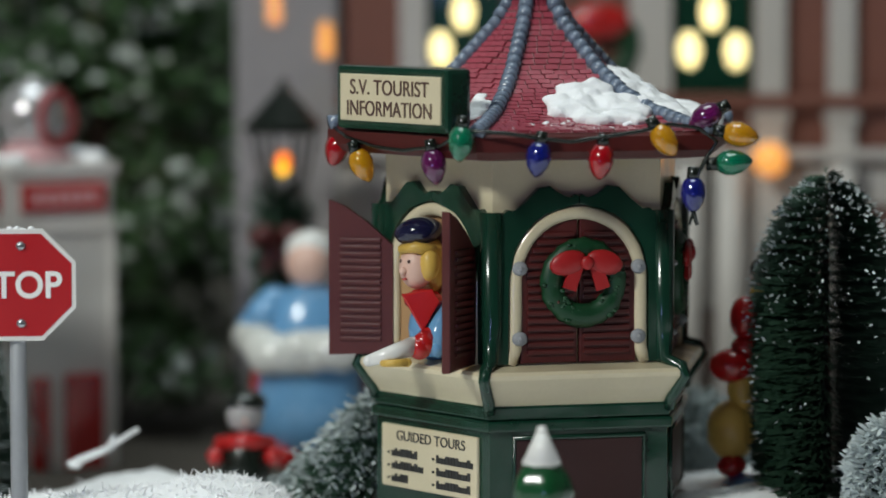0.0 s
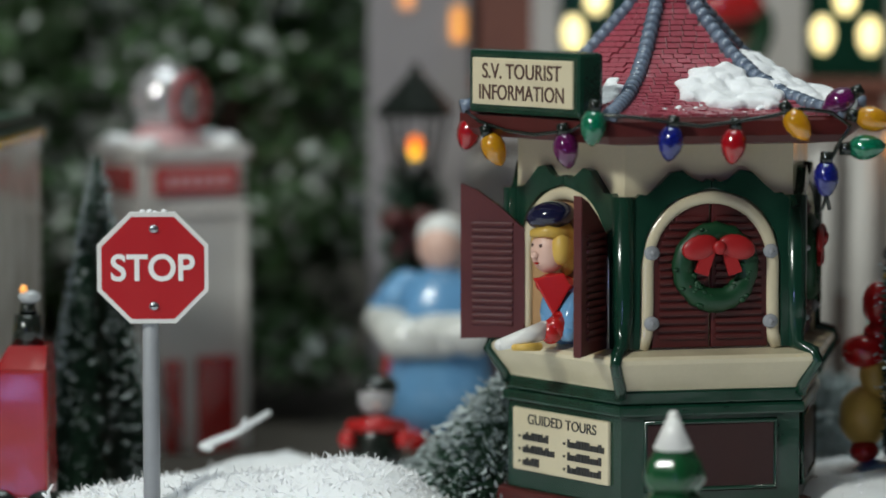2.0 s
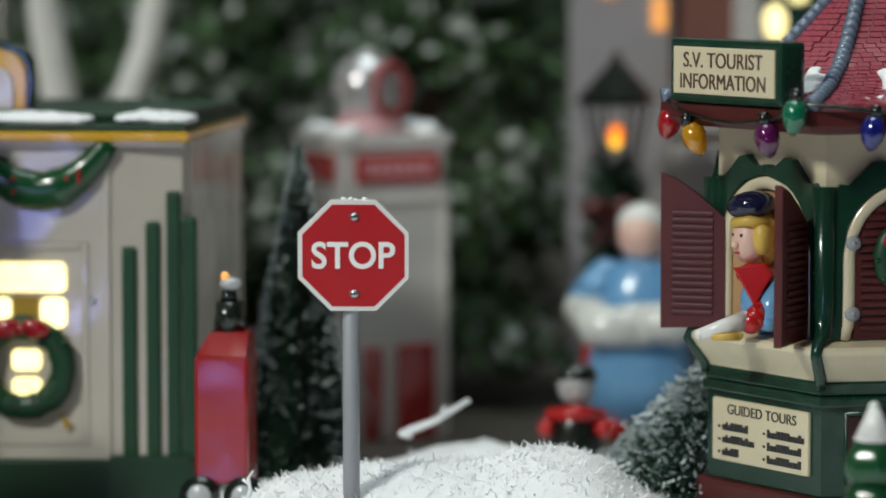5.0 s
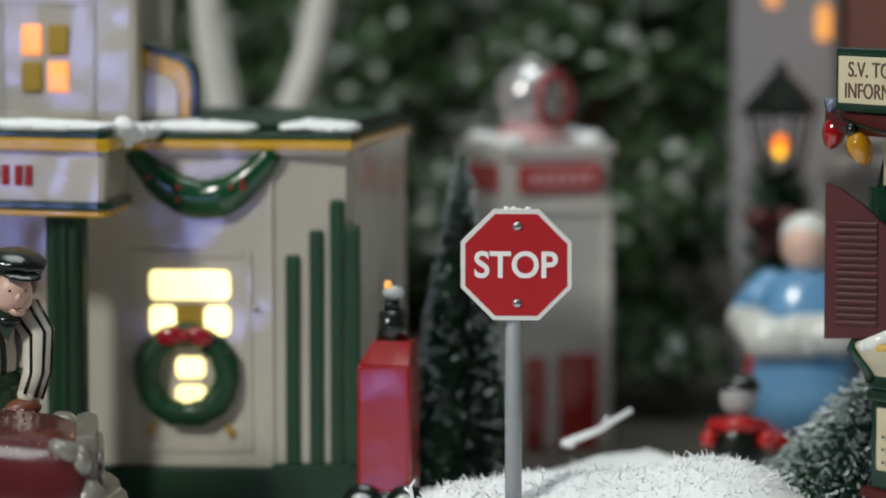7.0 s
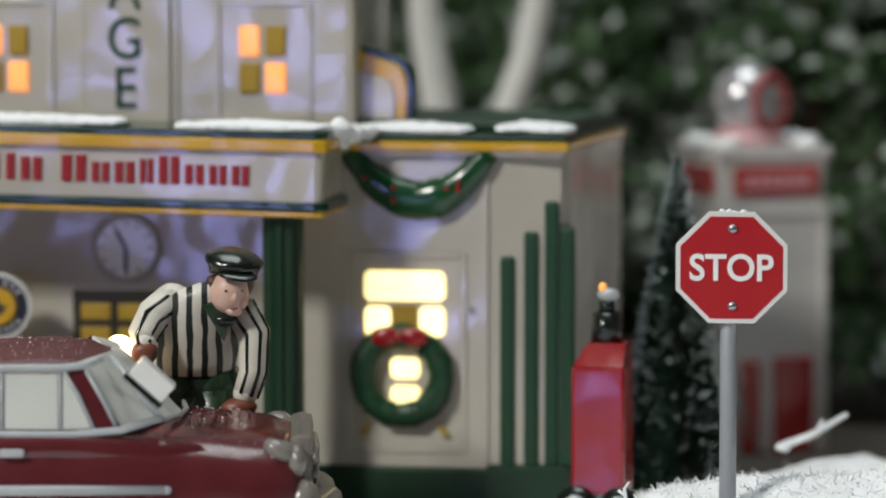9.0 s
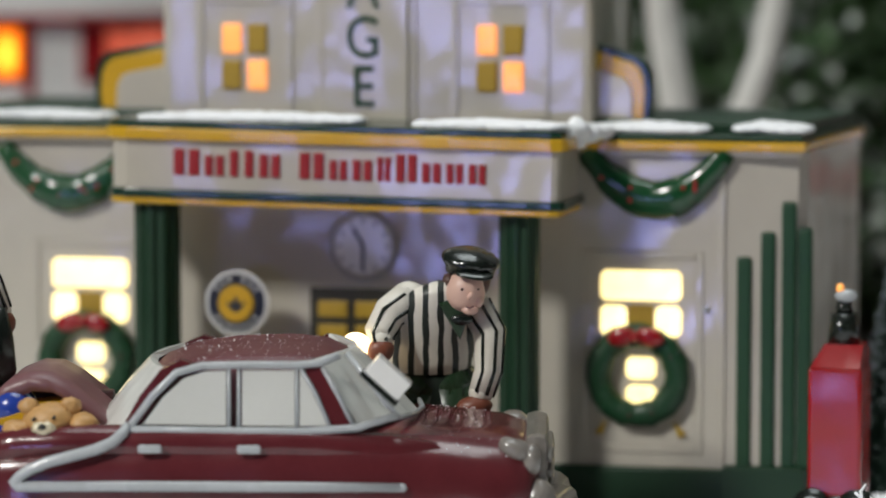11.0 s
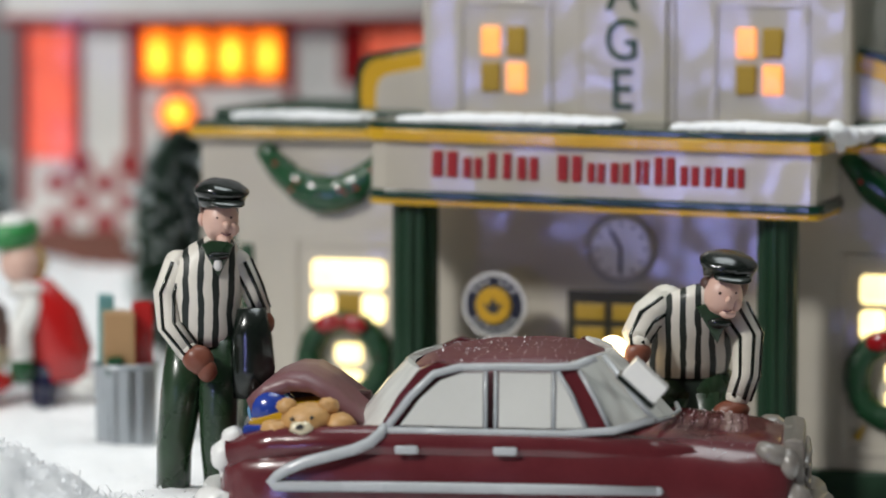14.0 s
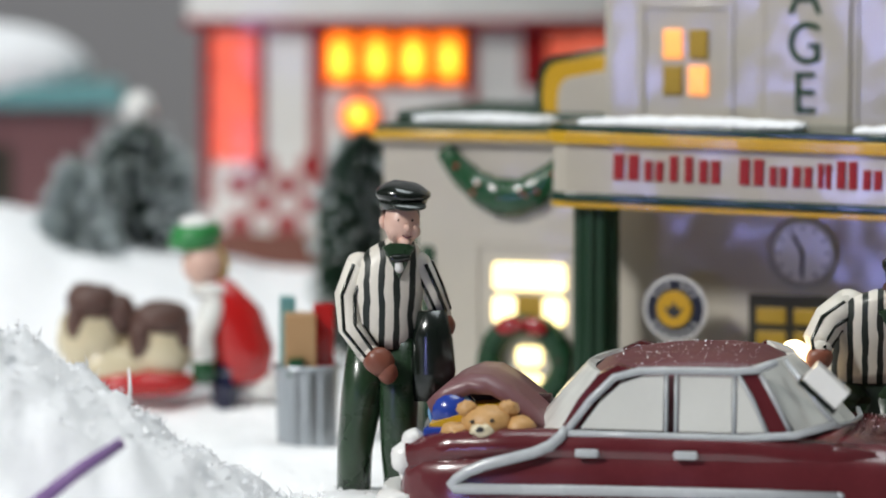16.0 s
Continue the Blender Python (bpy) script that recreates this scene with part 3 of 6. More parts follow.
def string_of_lights():
    root = thing("light_string", BOOTH @ pose(-0.00905, -0.0378, 0), "string of coloured glass bulbs hung along the booth's eave", "string lights")
    spots = [(-32.2, 26, 78.4, "red", -15), (-27, 17, 75.5, "amber", 25), (-11.5, -3, 76.6, "purple", 10), (-5.8, -13, 81.8, "green", -5), (9.8, -11, 78.6, "blue", -8),
             (22.4, -9, 78.0, "red", -6), (34.8, -7, 82.0, "amber", 35), (50, -2, 82.4, "amber", 80), (44.6, 2, 86.0, "purple", -60), (48.6, -3, 76.6, "green", 95), (41.2, -4, 71.0, "blue", 0)]
    path = [(-34, 27, 83), (-30, 20, 80.5), (-24, 12, 79), (-18, 4, 78.6), (-10, -5, 80), (-5, -13, 83.6), (3, -12.5, 83), (10, -12, 82), (16, -11, 81.2), (22, -10, 82), (30, -8.5, 83.2), (36, -7.5, 84.6), (42, -5, 83.8), (46, -4, 81), (44, -4.5, 78), (42, -4.5, 74), (41.3, -4.5, 66.8), (42, -4.5, 64)]
    b = Build(M["black"])
    b.tube(path, 0.42, seg=6)
    b.tube([(41.3, -4.5, 67), (40.4, -4.5, 64)], 0.35, seg=6)
    b.done("wire", root, "thin black wire")
    for x, y, z, colour, lean in spots:
        bulb = thing("bulb", pose(x / 1000, y / 1000, z / 1000, 0, -lean, 0) @ Matrix.Scale(1.04, 4), "", "")
        bulb.parent = root
        b = Build(M["bulb_" + colour])
        b.loft([[(r * math.cos(a), r * math.sin(a), h) for a in (2 * math.pi * k / 14 for k in range(14))] for r, h in ((0.3, -4.4), (1.2, -3.7), (2.15, -2.2), (2.55, -0.6), (2.4, 0.9), (1.7, 2.1), (1.2, 2.5))])
        b.done("glass", bulb, colour + " glass bulb")
        b = Build(M["black"])
        b.cone((0, 0, 2.2), (0, 0, 4.6), 1.35, 1.1, seg=12)
        b.done("socket", bulb)
    return root


string_of_lights()


def roof_spot(i, s, u):
    """A point on the booth's roof: wall i, plan size s, share u of the half width."""
    z = float(np.interp(-s, [-p[0] for p in ROOF], [p[1] for p in ROOF]))
    return face_turn(i, s) @ Vector((u * s / 2, 0, z))


def roof_snow():
    rnd = random.Random(8)
    for wall, s0, s1, u0, u1, count, size, label in ((0, 23, 41, -0.25, 0.88, 90, 3.4, "smooth white snow patch on the booth's tiled roof"), (1, 20, 46, -0.98, 0.3, 90, 4.6, "thick white snow heap over the booth's roof ridge"), (5, 27, 40, 0.35, 0.85, 22, 2.2, "thin white snow patch beside the booth's sign"), (0, 40, 46, -0.85, 0.9, 46, 0.9, "crumbs of white snow along the booth's eave")):
        b = Build(M["snow"])
        for k in range(count):
            s = rnd.uniform(s0, s1)
            edge = 1 - abs((s - (s0 + s1) / 2) / ((s1 - s0) / 2)) ** 2
            u = (u0 + u1) / 2 + (u1 - u0) / 2 * rnd.uniform(-1, 1) * (0.45 + 0.55 * edge)
            p = roof_spot(wall, s, u)
            r = size * rnd.uniform(0.45, 1.0)
            b.ball((p.x, p.y, p.z + 0.15 * r), r, r, r * 0.62, seg=10)
        b.rough(0.8, 0.35).rough(0.4, 1.1)
        melt(tagged(b.done("roof_snow", at=BOOTH), label, "snow"), 0.55)


roof_snow()

# ---- stop sign ----


def stop_sign(at):
    root = thing("stop_sign", at, "red octagonal stop sign with white lettering on a grey pole", "road sign")
    k = 11.4 / math.cos(radians(22.5))
    octo = lambda r: [(r * math.cos(radians(22.5 + 45 * i)), 52.0 + r * math.sin(radians(22.5 + 45 * i))) for i in range(8)]
    b = Build(M["white"])
    b.plate(octo(k), 0, 1.5, bevel=0.2)
    panel = b.done("sign_plate", root, "white-edged octagonal plate")
    b = Build(M["stop_red"])
    b.plate(octo(k - 1.05), -0.12, 0.05)
    b.done("red_field", panel)
    lettering("word", "STOP", 5.2, -0.1, -0.2, 49.5, M["sign_white"], panel, squeeze=0.95, depth=0.12, bold=0.16)
    for z in (60.0, 44.2):
        b = Build(M["zinc"])
        b.ball((0.2, -0.3, z), 1.0, 0.6, 0.9, seg=12).box(-0.5, 0.9, -0.95, -0.75, z - 0.12, z + 0.12, mat=M["ink"], bevel=0)
        b.done("rivet", panel, "small steel rivet")
    b = Build(M["grey"])
    b.cone((-0.6, 2.6, -14), (-0.6, 2.6, 61), 1.75, 1.7, seg=20)
    b.done("pole", root, "matt grey round pole")
    b = Build(M["snow"])
    for x in (-2, -0.6, 0.4, 1.2, 2.4):
        b.ball((x, 0.8, 63.3 + 0.3 * math.sin(9 * x)), 0.7, 0.7, 0.45, seg=8)
    b.rough(0.25, 1.5).done("snow_cap", root)
    return root


stop_sign(place(1.865, 0.735, 2, -0.25))

# ---- garage ----
GARAGE = place(-8.14, 0.80, 15)


def garland(parent, x0, x1, y, z, sag, thick, seed):
    rnd = random.Random(seed)
    b = Build(M["holly"])
    pts, rs = [], []
    for k in range(25):
        u = k / 24
        pts.append((x0 + (x1 - x0) * u, y, z - sag * (1 - (2 * u - 1) ** 2)))
        rs.append(thick * (0.55 + 0.5 * math.sin(math.pi * u)) * rnd.uniform(0.93, 1.07))
    b.tube(pts, rs, seg=12, squash=0.7)
    g = b.done("garland", parent, "glossy green swag garland with red berries")
    b = Build(M["bow_red"])
    for k in range(8):
        p = pts[rnd.randrange(3, 22)]
        b.ball((p[0], p[1] - thick * 0.62, p[2] + rnd.uniform(-0.4, 0.4) * thick), 0.55, seg=6)
    b.done("berries", g)


def lit_window(parent, x, y, z, wide=18.5):
    """Recessed window: a wide lit pane, two square ones and two low ones, in a shallow frame."""
    w = thing("window", pose(x / 1000, y / 1000, z / 1000), "", "")
    w.parent = parent
    w["label"] = "window with glowing warm panes"
    b = Build(M["ivory"])
    h = wide / 2
    for a in (((-h - 5, -h - 3.2), (0, 50)), ((h + 3.2, h + 5), (0, 50))):
        b.box(a[0][0], a[0][1], -0.4, 0.2, -34, 12, bevel=0.4)
    b.box(-h - 3.2, h + 3.2, -0.4, 0.2, 10.2, 12, bevel=0.4).box(-h - 3.2, h + 3.2, -0.4, 0.2, -34, -32.2, bevel=0.4)
    b.done("window_frame", w)
    for x0, x1, z0, z1 in ((-h, h, 0.6, 7.4), (-h, -h + 6.0, -7.4, -0.6), (h - 6.0, h, -7.4, -0.6), (-3.3, 3.5, -17.2, -12.2), (-3.3, 3.5, -23.4, -18.6)):
        b = Build(M["glow_warm"])
        b.plate([(x0 + 1, z0), (x1 - 1, z0), (x1, z0 + 1), (x1, z1 - 1), (x1 - 1, z1), (x0 + 1, z1), (x0, z1 - 1), (x0, z0 + 1)], -0.55, 0.2, bevel=0.3)
        b.done("pane", w, "glowing warm yellow pane")
    b = Build(M["ochre"])
    b.box(-h + 6.4, h - 6.4, -0.45, 0.2, -7.4, -0.4, bevel=0.2)
    b.done("mullion", w)
    for sx in (-1, 1):
        b = Build(M["ochre"])
        b.plate([(sx * 7.6, -26.5), (sx * 10.5, -29.5), (sx * 8.8, -30.2)], -1.0, 0.1)
        b.done("ribbon_end", w)
    return w


# the canopy hangs a little lower at one end
SAG = pose(0, 0, 0.067) @ pose(0, 0, 0, 0, 0.95, 0) @ pose(0, 0, -0.067)


def garage(at):
    root = thing("garage", at, "cream ceramic service garage with green trim and yellow eaves", "miniature building")
    b = Build(M["ivory"])
    b.box(-104, 82, 25, 88, -12, 71, bevel=0.6)
    b.deck([(82, 25), (98.8, 26.9), (100.6, 29.5), (105, 88), (80, 88)], -12, 71, bevel=0.5)
    b.box(-105, -86, 27, 88, -12, 71.5, bevel=4.5)
    b.box(81.2, 82.8, 24.4, 26, -2, 70.8, bevel=0.5)
    b.done("wall", root, "cream glazed wall")
    b = Build(M["fin_green"])
    b.box(-105.5, 83.5, 23.2, 40, -14, -0.7, bevel=0.8)
    b.deck([(82.5, 22.6), (100.4, 24.6), (102.6, 28), (107, 86), (82.5, 86)], -14, 0.2, bevel=0.8)
    b.done("base", root, "dark green base course")
    # eaves and flat roof
    for x0, x1, back, y0, z in ((47, 100.8, 106, 22.3, 71.0), (-106, -50, -50, 22.3, 72.2)):
        plan = lambda g: [(x0 + g, y0 + g), (x1 - g, y0 + g), (back - g, 89.5 - g), (x0 + g, 89.5 - g)]
        b = Build(M["yellow"])
        b.deck(plan(0), z, z + 2.2, bevel=0.6)
        b.done("eave_line", root, "glossy yellow eave line")
        b = Build(M["ivory"])
        b.deck(plan(0.9), z - 0.9, z + 0.1, bevel=0.15)
        b.done("eave_soffit", root)
        b = Build(M["fin_green"])
        b.deck(plan(0.7), z + 2.1, z + 3.7, bevel=0.5)
        b.deck(plan(2.0)[2:] + [(x0 + 2, y0 + 12), (x1 - 1, y0 + 12)], z + 3.6, z + 6.4, bevel=1.0)
        b.done("roof", root, "dark green roof edge")
    # canopy
    b = Build(M["ivory"])
    b.deck([(-54.2, 40), (-54.2, 5), (-53.6, 2.4), (-52.2, 0.8), (-49.6, 0), (48, 0), (49.2, 0.6), (49.6, 3), (49.6, 40)], 61.4, 72.8, bevel=0.3)
    canopy = b.done("canopy", root, "cream canopy with red lettering", at=SAG)
    for z0, z1, out, mat, nm in ((72.6, 75.4, 1.5, "yellow", "canopy_band"), (59.7, 61.6, 1.0, "green", "canopy_band"), (58.2, 59.8, 0.4, "yellow", "canopy_band"), (75.3, 77.0, 0.9, "green", "canopy_band")):
        b = Build(M[mat])
        b.deck([(-54.2 - out, 5), (-53.6 - out * 0.9, 2.4 - out * 0.3), (-52.2 - out * 0.7, 0.8 - out * 0.7), (-49.6, -out), (48, -out), (49.4 + out * 0.7, 0.4 - out * 0.7), (49.6 + out, 3), (49.6 + out, 41), (-54.2 - out, 41)], z0, z1, bevel=0.45)
        b.done(nm, canopy)
    # the firm's name as plain red bars, one for each letter
    x = -38.6
    for wide, tall in ((6.2, 5.9), (4.6, 4.6), (2.4, 5.9), (2.4, 5.9), (5.0, 5.2), (0, 0), (5.8, 5.9), (4.2, 4.4), (4.6, 4.6), (3.2, 5.4), (4.8, 6.2), (4.4, 4.4), (4.0, 4.4), (4.0, 4.4)):
        if not wide:
            x += 3.2
            continue
        b = Build(M["name_red"])
        strokes = ((0.02, 0.42), (0.58, 0.98)) if wide > 3 else ((0.1, 0.9),)
        for u0, u1 in strokes:
            b.plate([(x + wide * u0, 64.9), (x + wide * u1, 64.9), (x + wide * u1, 64.9 + tall), (x + wide * u0, 64.9 + tall)], -0.5, 0.2, bevel=0.2)
        b.done("name_bar", canopy, "plain red bar")
        x += wide + 1.1
    # canopy posts
    for x0, x1 in ((-49.6, -39.8), (35.2, 43.6)):
        b = Build(M["fin_green"])
        c, r = (x0 + x1) / 2, (x1 - x0) / 2
        ring = [(c + (r + (0.35 if k % 3 else -0.35)) * math.cos(2 * math.pi * k / 30), 7 + (r + (0.35 if k % 3 else -0.35)) * math.sin(2 * math.pi * k / 30)) for k in range(30)]
        b.loft([[(x, y, z) for x, y in ring] for z in (-12, 58.6)], smooth=False)
        b.cone((c, 7, -12), (c, 7, 1), r + 1.6, r + 1.2, seg=24)
        b.done("post", root, "dark green fluted post")
    # tower
    b = Build(M["ivory"])
    b.box(-50.8, 51, 30, 80, 71, 142, bevel=2.0)
    tower = b.done("tower", root, "cream stepped tower")
    for x0, x1, y0, z1 in ((-11.5, 8.6, 28.6, 146), (-13.3, -11.6, 29.4, 144), (8.7, 10.4, 29.4, 144)):
        b = Build(M["ivory"])
        b.box(x0, x1, y0, 34, 76, z1, bevel=0.5)
        b.done("letter_pier", tower)
    for z, ch in ((79.9, "E"), (91.2, "G"), (102.5, "A"), (113.8, "R"), (125.1, "A"), (136.4, "G")):
        lettering("letter", ch, 9.4, -2.0, 28.5, z, M["letter_green"], tower, squeeze=0.86, depth=0.35)
    for cx in (-30.6, 29.9):
        w = thing("upper_window", pose(cx / 1000, 0.0298, 0.091), "", "")
        w.parent = tower
        w["label"] = "small four-pane window, two panes lit amber"
        b = Build(M["ivory"])
        for x0, x1, z0, z1 in ((-11.5, -9.8, -14, 14), (9.8, 11.5, -14, 14), (-9.8, 9.8, 12.3, 14), (-9.8, 9.8, -14, -12.3)):
            b.box(x0, x1, -0.3, 0.4, z0, z1, bevel=0.25)
        b.done("window_frame", w)
        for k, (x0, z0) in enumerate(((-5.4, 0.8), (0.7, 0.8), (-5.4, -7.6), (0.7, -7.6))):
            b = Build(M["glow_amber" if k in (0, 3) else "ochre"])
            b.box(x0, x0 + 4.7, -0.5, 0.3, z0, z0 + 6.9, bevel=0.5)
            b.done("pane", w, "lit amber pane" if k in (0, 3) else "dark ochre pane")
    # stepped fins beside the tower
    for sx, x, wide in ((-1, -51.4, 18.6), (1, 50.5, 12.8)):
        out = [(x, 74), (x + sx * (wide - 0.6), 74), (x + sx * wide, 84)] + [(x + sx * (wide - 5 + 5 * math.cos(radians(a))), 86 + 6 * math.sin(radians(a))) for a in (20, 45, 70, 90)] + [(x, 94.5)]
        b = Build(M["green"])
        b.plate(out, 38, 44, bevel=0.8)
        fin = b.done("side_fin", root, "rounded fin edged in green and yellow")
        b = Build(M["yellow"])
        b.plate([(x + (px - x) * 0.9, 74 + (pz - 74) * 0.92) for px, pz in out], 36.9, 38.2, bevel=0.6)
        b.done("fin_edge", fin)
        b = Build(M["ivory"])
        b.plate([(x + (px - x) * 0.68, 74 + (pz - 74) * 0.72) for px, pz in out], 36.2, 37.2, bevel=0.5)
        b.done("fin_panel", fin)
    # windows, wreaths and garlands
    for cx in (63.6, -67.0):
        lit_window(root, cx, 25, 36.4)
        wreath(root, cx - 0.4, 23.2, 20.2, 9.0, 2.9, bow=True, seed=int(cx), size=0.42, ribbon="deep_red", drop=1.0, tail=0.5, label="glossy green wreath with a dark red bow below the window panes")
    garland(root, 51, 83, 24, 70.8, 11, 4.3, 2)
    garland(root, -88, -56, 24, 70.0, 11, 4.2, 3)
    # green speed bars at both corners
    for x, z in ((86.9, 47.4), (92.2, 53.0), (96.8, 59.8), (100.3, 54.0), (-92.5, 47), (-97, 53)):
        b = Build(M["letter_green"])
        y = 25.2 + max(0, (x - 82) * 0.12)
        b.box(x - 1.7, x + 1.7, y - 1.1, y + 1.0, -0.5, z, bevel=0.9)
        b.done("corner_bar", root, "dark green vertical bar")
    # clock, round sign and service door under the canopy
    b = Build(M["stone"])
    b.tube([(-0.9 + 7.6 * math.cos(t), 24.4, 48.1 + 7.6 * math.sin(t)) for t in (2 * math.pi * k / 40 for k in range(40))], 0.85, closed=True)
    clock = b.done("wall_clock", root, "grey-rimmed white wall clock")
    b = Build(M["white"])
    b.plate(arc(-0.9, 48.1, 7.2, 7.2, 0, 351, 39), 24.2, 25.2)
    b.done("dial", clock)
    b = Build(M["ink"])
    for k in range(12):
        t = radians(30 * k)
        b.tube([(-0.9 + 5.3 * math.sin(t), 24.1, 48.1 + 5.3 * math.cos(t)), (-0.9 + 6.3 * math.sin(t), 24.1, 48.1 + 6.3 * math.cos(t))], 0.22, seg=5)
    b.done("hour_marks", clock)
    b = Build(M["navy"])
    b.tube([(-0.9, 23.9, 48.1), (-1.0, 23.9, 42.9)], 0.38, seg=6).tube([(-0.9, 23.9, 48.1), (-3.2, 23.9, 52.2)], 0.38, seg=6)
    b.done("clock_pointers", clock)
    b = Build(M["dark_pane"])
    b.plate([(-13.6, -8), (12, -8), (12, 38.4), (-13.6, 38.4)], 24.0, 25.2, bevel=0.4)
    door = b.done("service_door", root, "dark glazed door with amber light inside")
    for x0 in (-11.6, -2.8):
        for k in range(6):
            b = Build(M["ochre"])
            b.box(x0, x0 + 7.0, 23.7, 24.2, 31.6 - 5.4 * k, 35.4 - 5.4 * k, bevel=0.4)
            b.done("door_pane", door, "amber door pane")
    return root


house = garage(GARAGE)
# bead added only to make the sparkle at the window's edge
b = Build(M["zinc"])
b.ball((78.6, 24.2, 35.4), 0.8, 0.6, 0.7, seg=10)
b.done("wall_glint", house, "tiny metal bead added to make a glint beside the window")


def round_sign():
    root = thing("round_sign", GARAGE @ pose(-0.0274, 0.012, 0), "round white sign with dark ring and yellow centre", "sign")
    for r, y0, mat, nm in ((7.5, 0, "white", "sign_disc"), (6.7, -0.25, "band_blue", "sign_band"), (4.3, -0.75, "ochre", "sign_ring"), (4.05, -1.0, "yellow", "sign_centre")):
        b = Build(M[mat])
        b.plate(arc(0, 35.6, r, r, 0, 350, 35), y0 - 0.3, y0 + 0.8)
        b.done(nm, root)
    b = Build(M["white"])
    for k in (-3, -2, -1, 1, 2, 3, 7, 8, 9, 10, 11, 12, 13):
        t = 2 * math.pi * k / 20
        b.box(-0.24, 0.24, -0.7, -0.4, -0.55, 0.55, bevel=0, turn=Matrix.Translation((5.6 * math.sin(t), 0, 35.6 + 5.6 * math.cos(t))) @ Matrix.Rotation(t, 4, "Y"))
    b.done("sign_marks", root, "pale marks round the band")
    b = Build(M["ink"])
    b.plate([(-2.4, 36.2), (-1, 35.6), (0, 37.4), (1, 35.6), (2.4, 36.2), (0.8, 33.8), (-0.8, 33.8)], -1.5, -1.2)
    b.done("sign_emblem", root, "dark emblem")
    b = Build(M["silver"])
    b.cone((0, 0.6, -12), (0, 0.6, 30), 0.8, 0.8, seg=10).cone((0, 0.6, -12), (0, 0.6, -9), 5, 4, seg=20)
    b.done("post", root)


round_sign()


def garage_snow():
    for x0, x1, y, z, d in ((-46, 2, 7, 77.9, 5.5), (18, 48, 7, 76.9, 5.5), (54, 76, 29, 75.6, 6), (86, 99, 32, 75.8, 8), (-97, -66, 36, 76.6, 6)):
        b = Build(M["snow"])
        n = int((x1 - x0) / 2.2)
        for k in range(n + 1):
            u = k / n
            b.ball((x0 + (x1 - x0) * u, y + 1.2 * math.sin(5 * u), z), 3.2, d, 1.5 * (0.5 + math.sin(math.pi * (0.12 + 0.76 * u)) * 0.7), seg=12)
        b.rough(0.5, 0.5).rough(0.3, 1.2)
        melt(tagged(b.done("roof_snow", at=GARAGE), "strip of white snow lying on the garage's flat roof", "snow"), 0.7)
    b = Build(M["snow"])
    for x, y, z, r in ((50.5, 14, 76.0, 3.2), (53, 18, 75.2, 2.8), (49.5, 10, 75.6, 2.2), (55.5, 22, 75.2, 2.4), (51.4, 14, 73.4, 1.8)):
        b.ball((x, y, z), r, r, r * 0.8, seg=14)
    b.rough(0.9, 0.5).rough(0.4, 1.2)
    melt(tagged(b.done("roof_snow", at=GARAGE), "small clump of white snow at the canopy's corner", "snow"), 0.6)


garage_snow()

# ---- car ----
CAR = place(-9.63, 0.735, 5)


def section(x, half, z0, z1, power=4.2, n=36):
    """A rounded cross-section of the car at x, in y and z."""
    ring = []
    for k in range(n):
        t = 2 * math.pi * k / n
        c, s = math.cos(t), math.sin(t)
        cy = math.copysign(abs(c) ** (2 / power), c)
        sz = math.copysign(abs(s) ** (2 / power), s)
        z = (z0 + z1) / 2 + (z1 - z0) / 2 * sz
        ring.append((x, half * cy, z))
    return ring


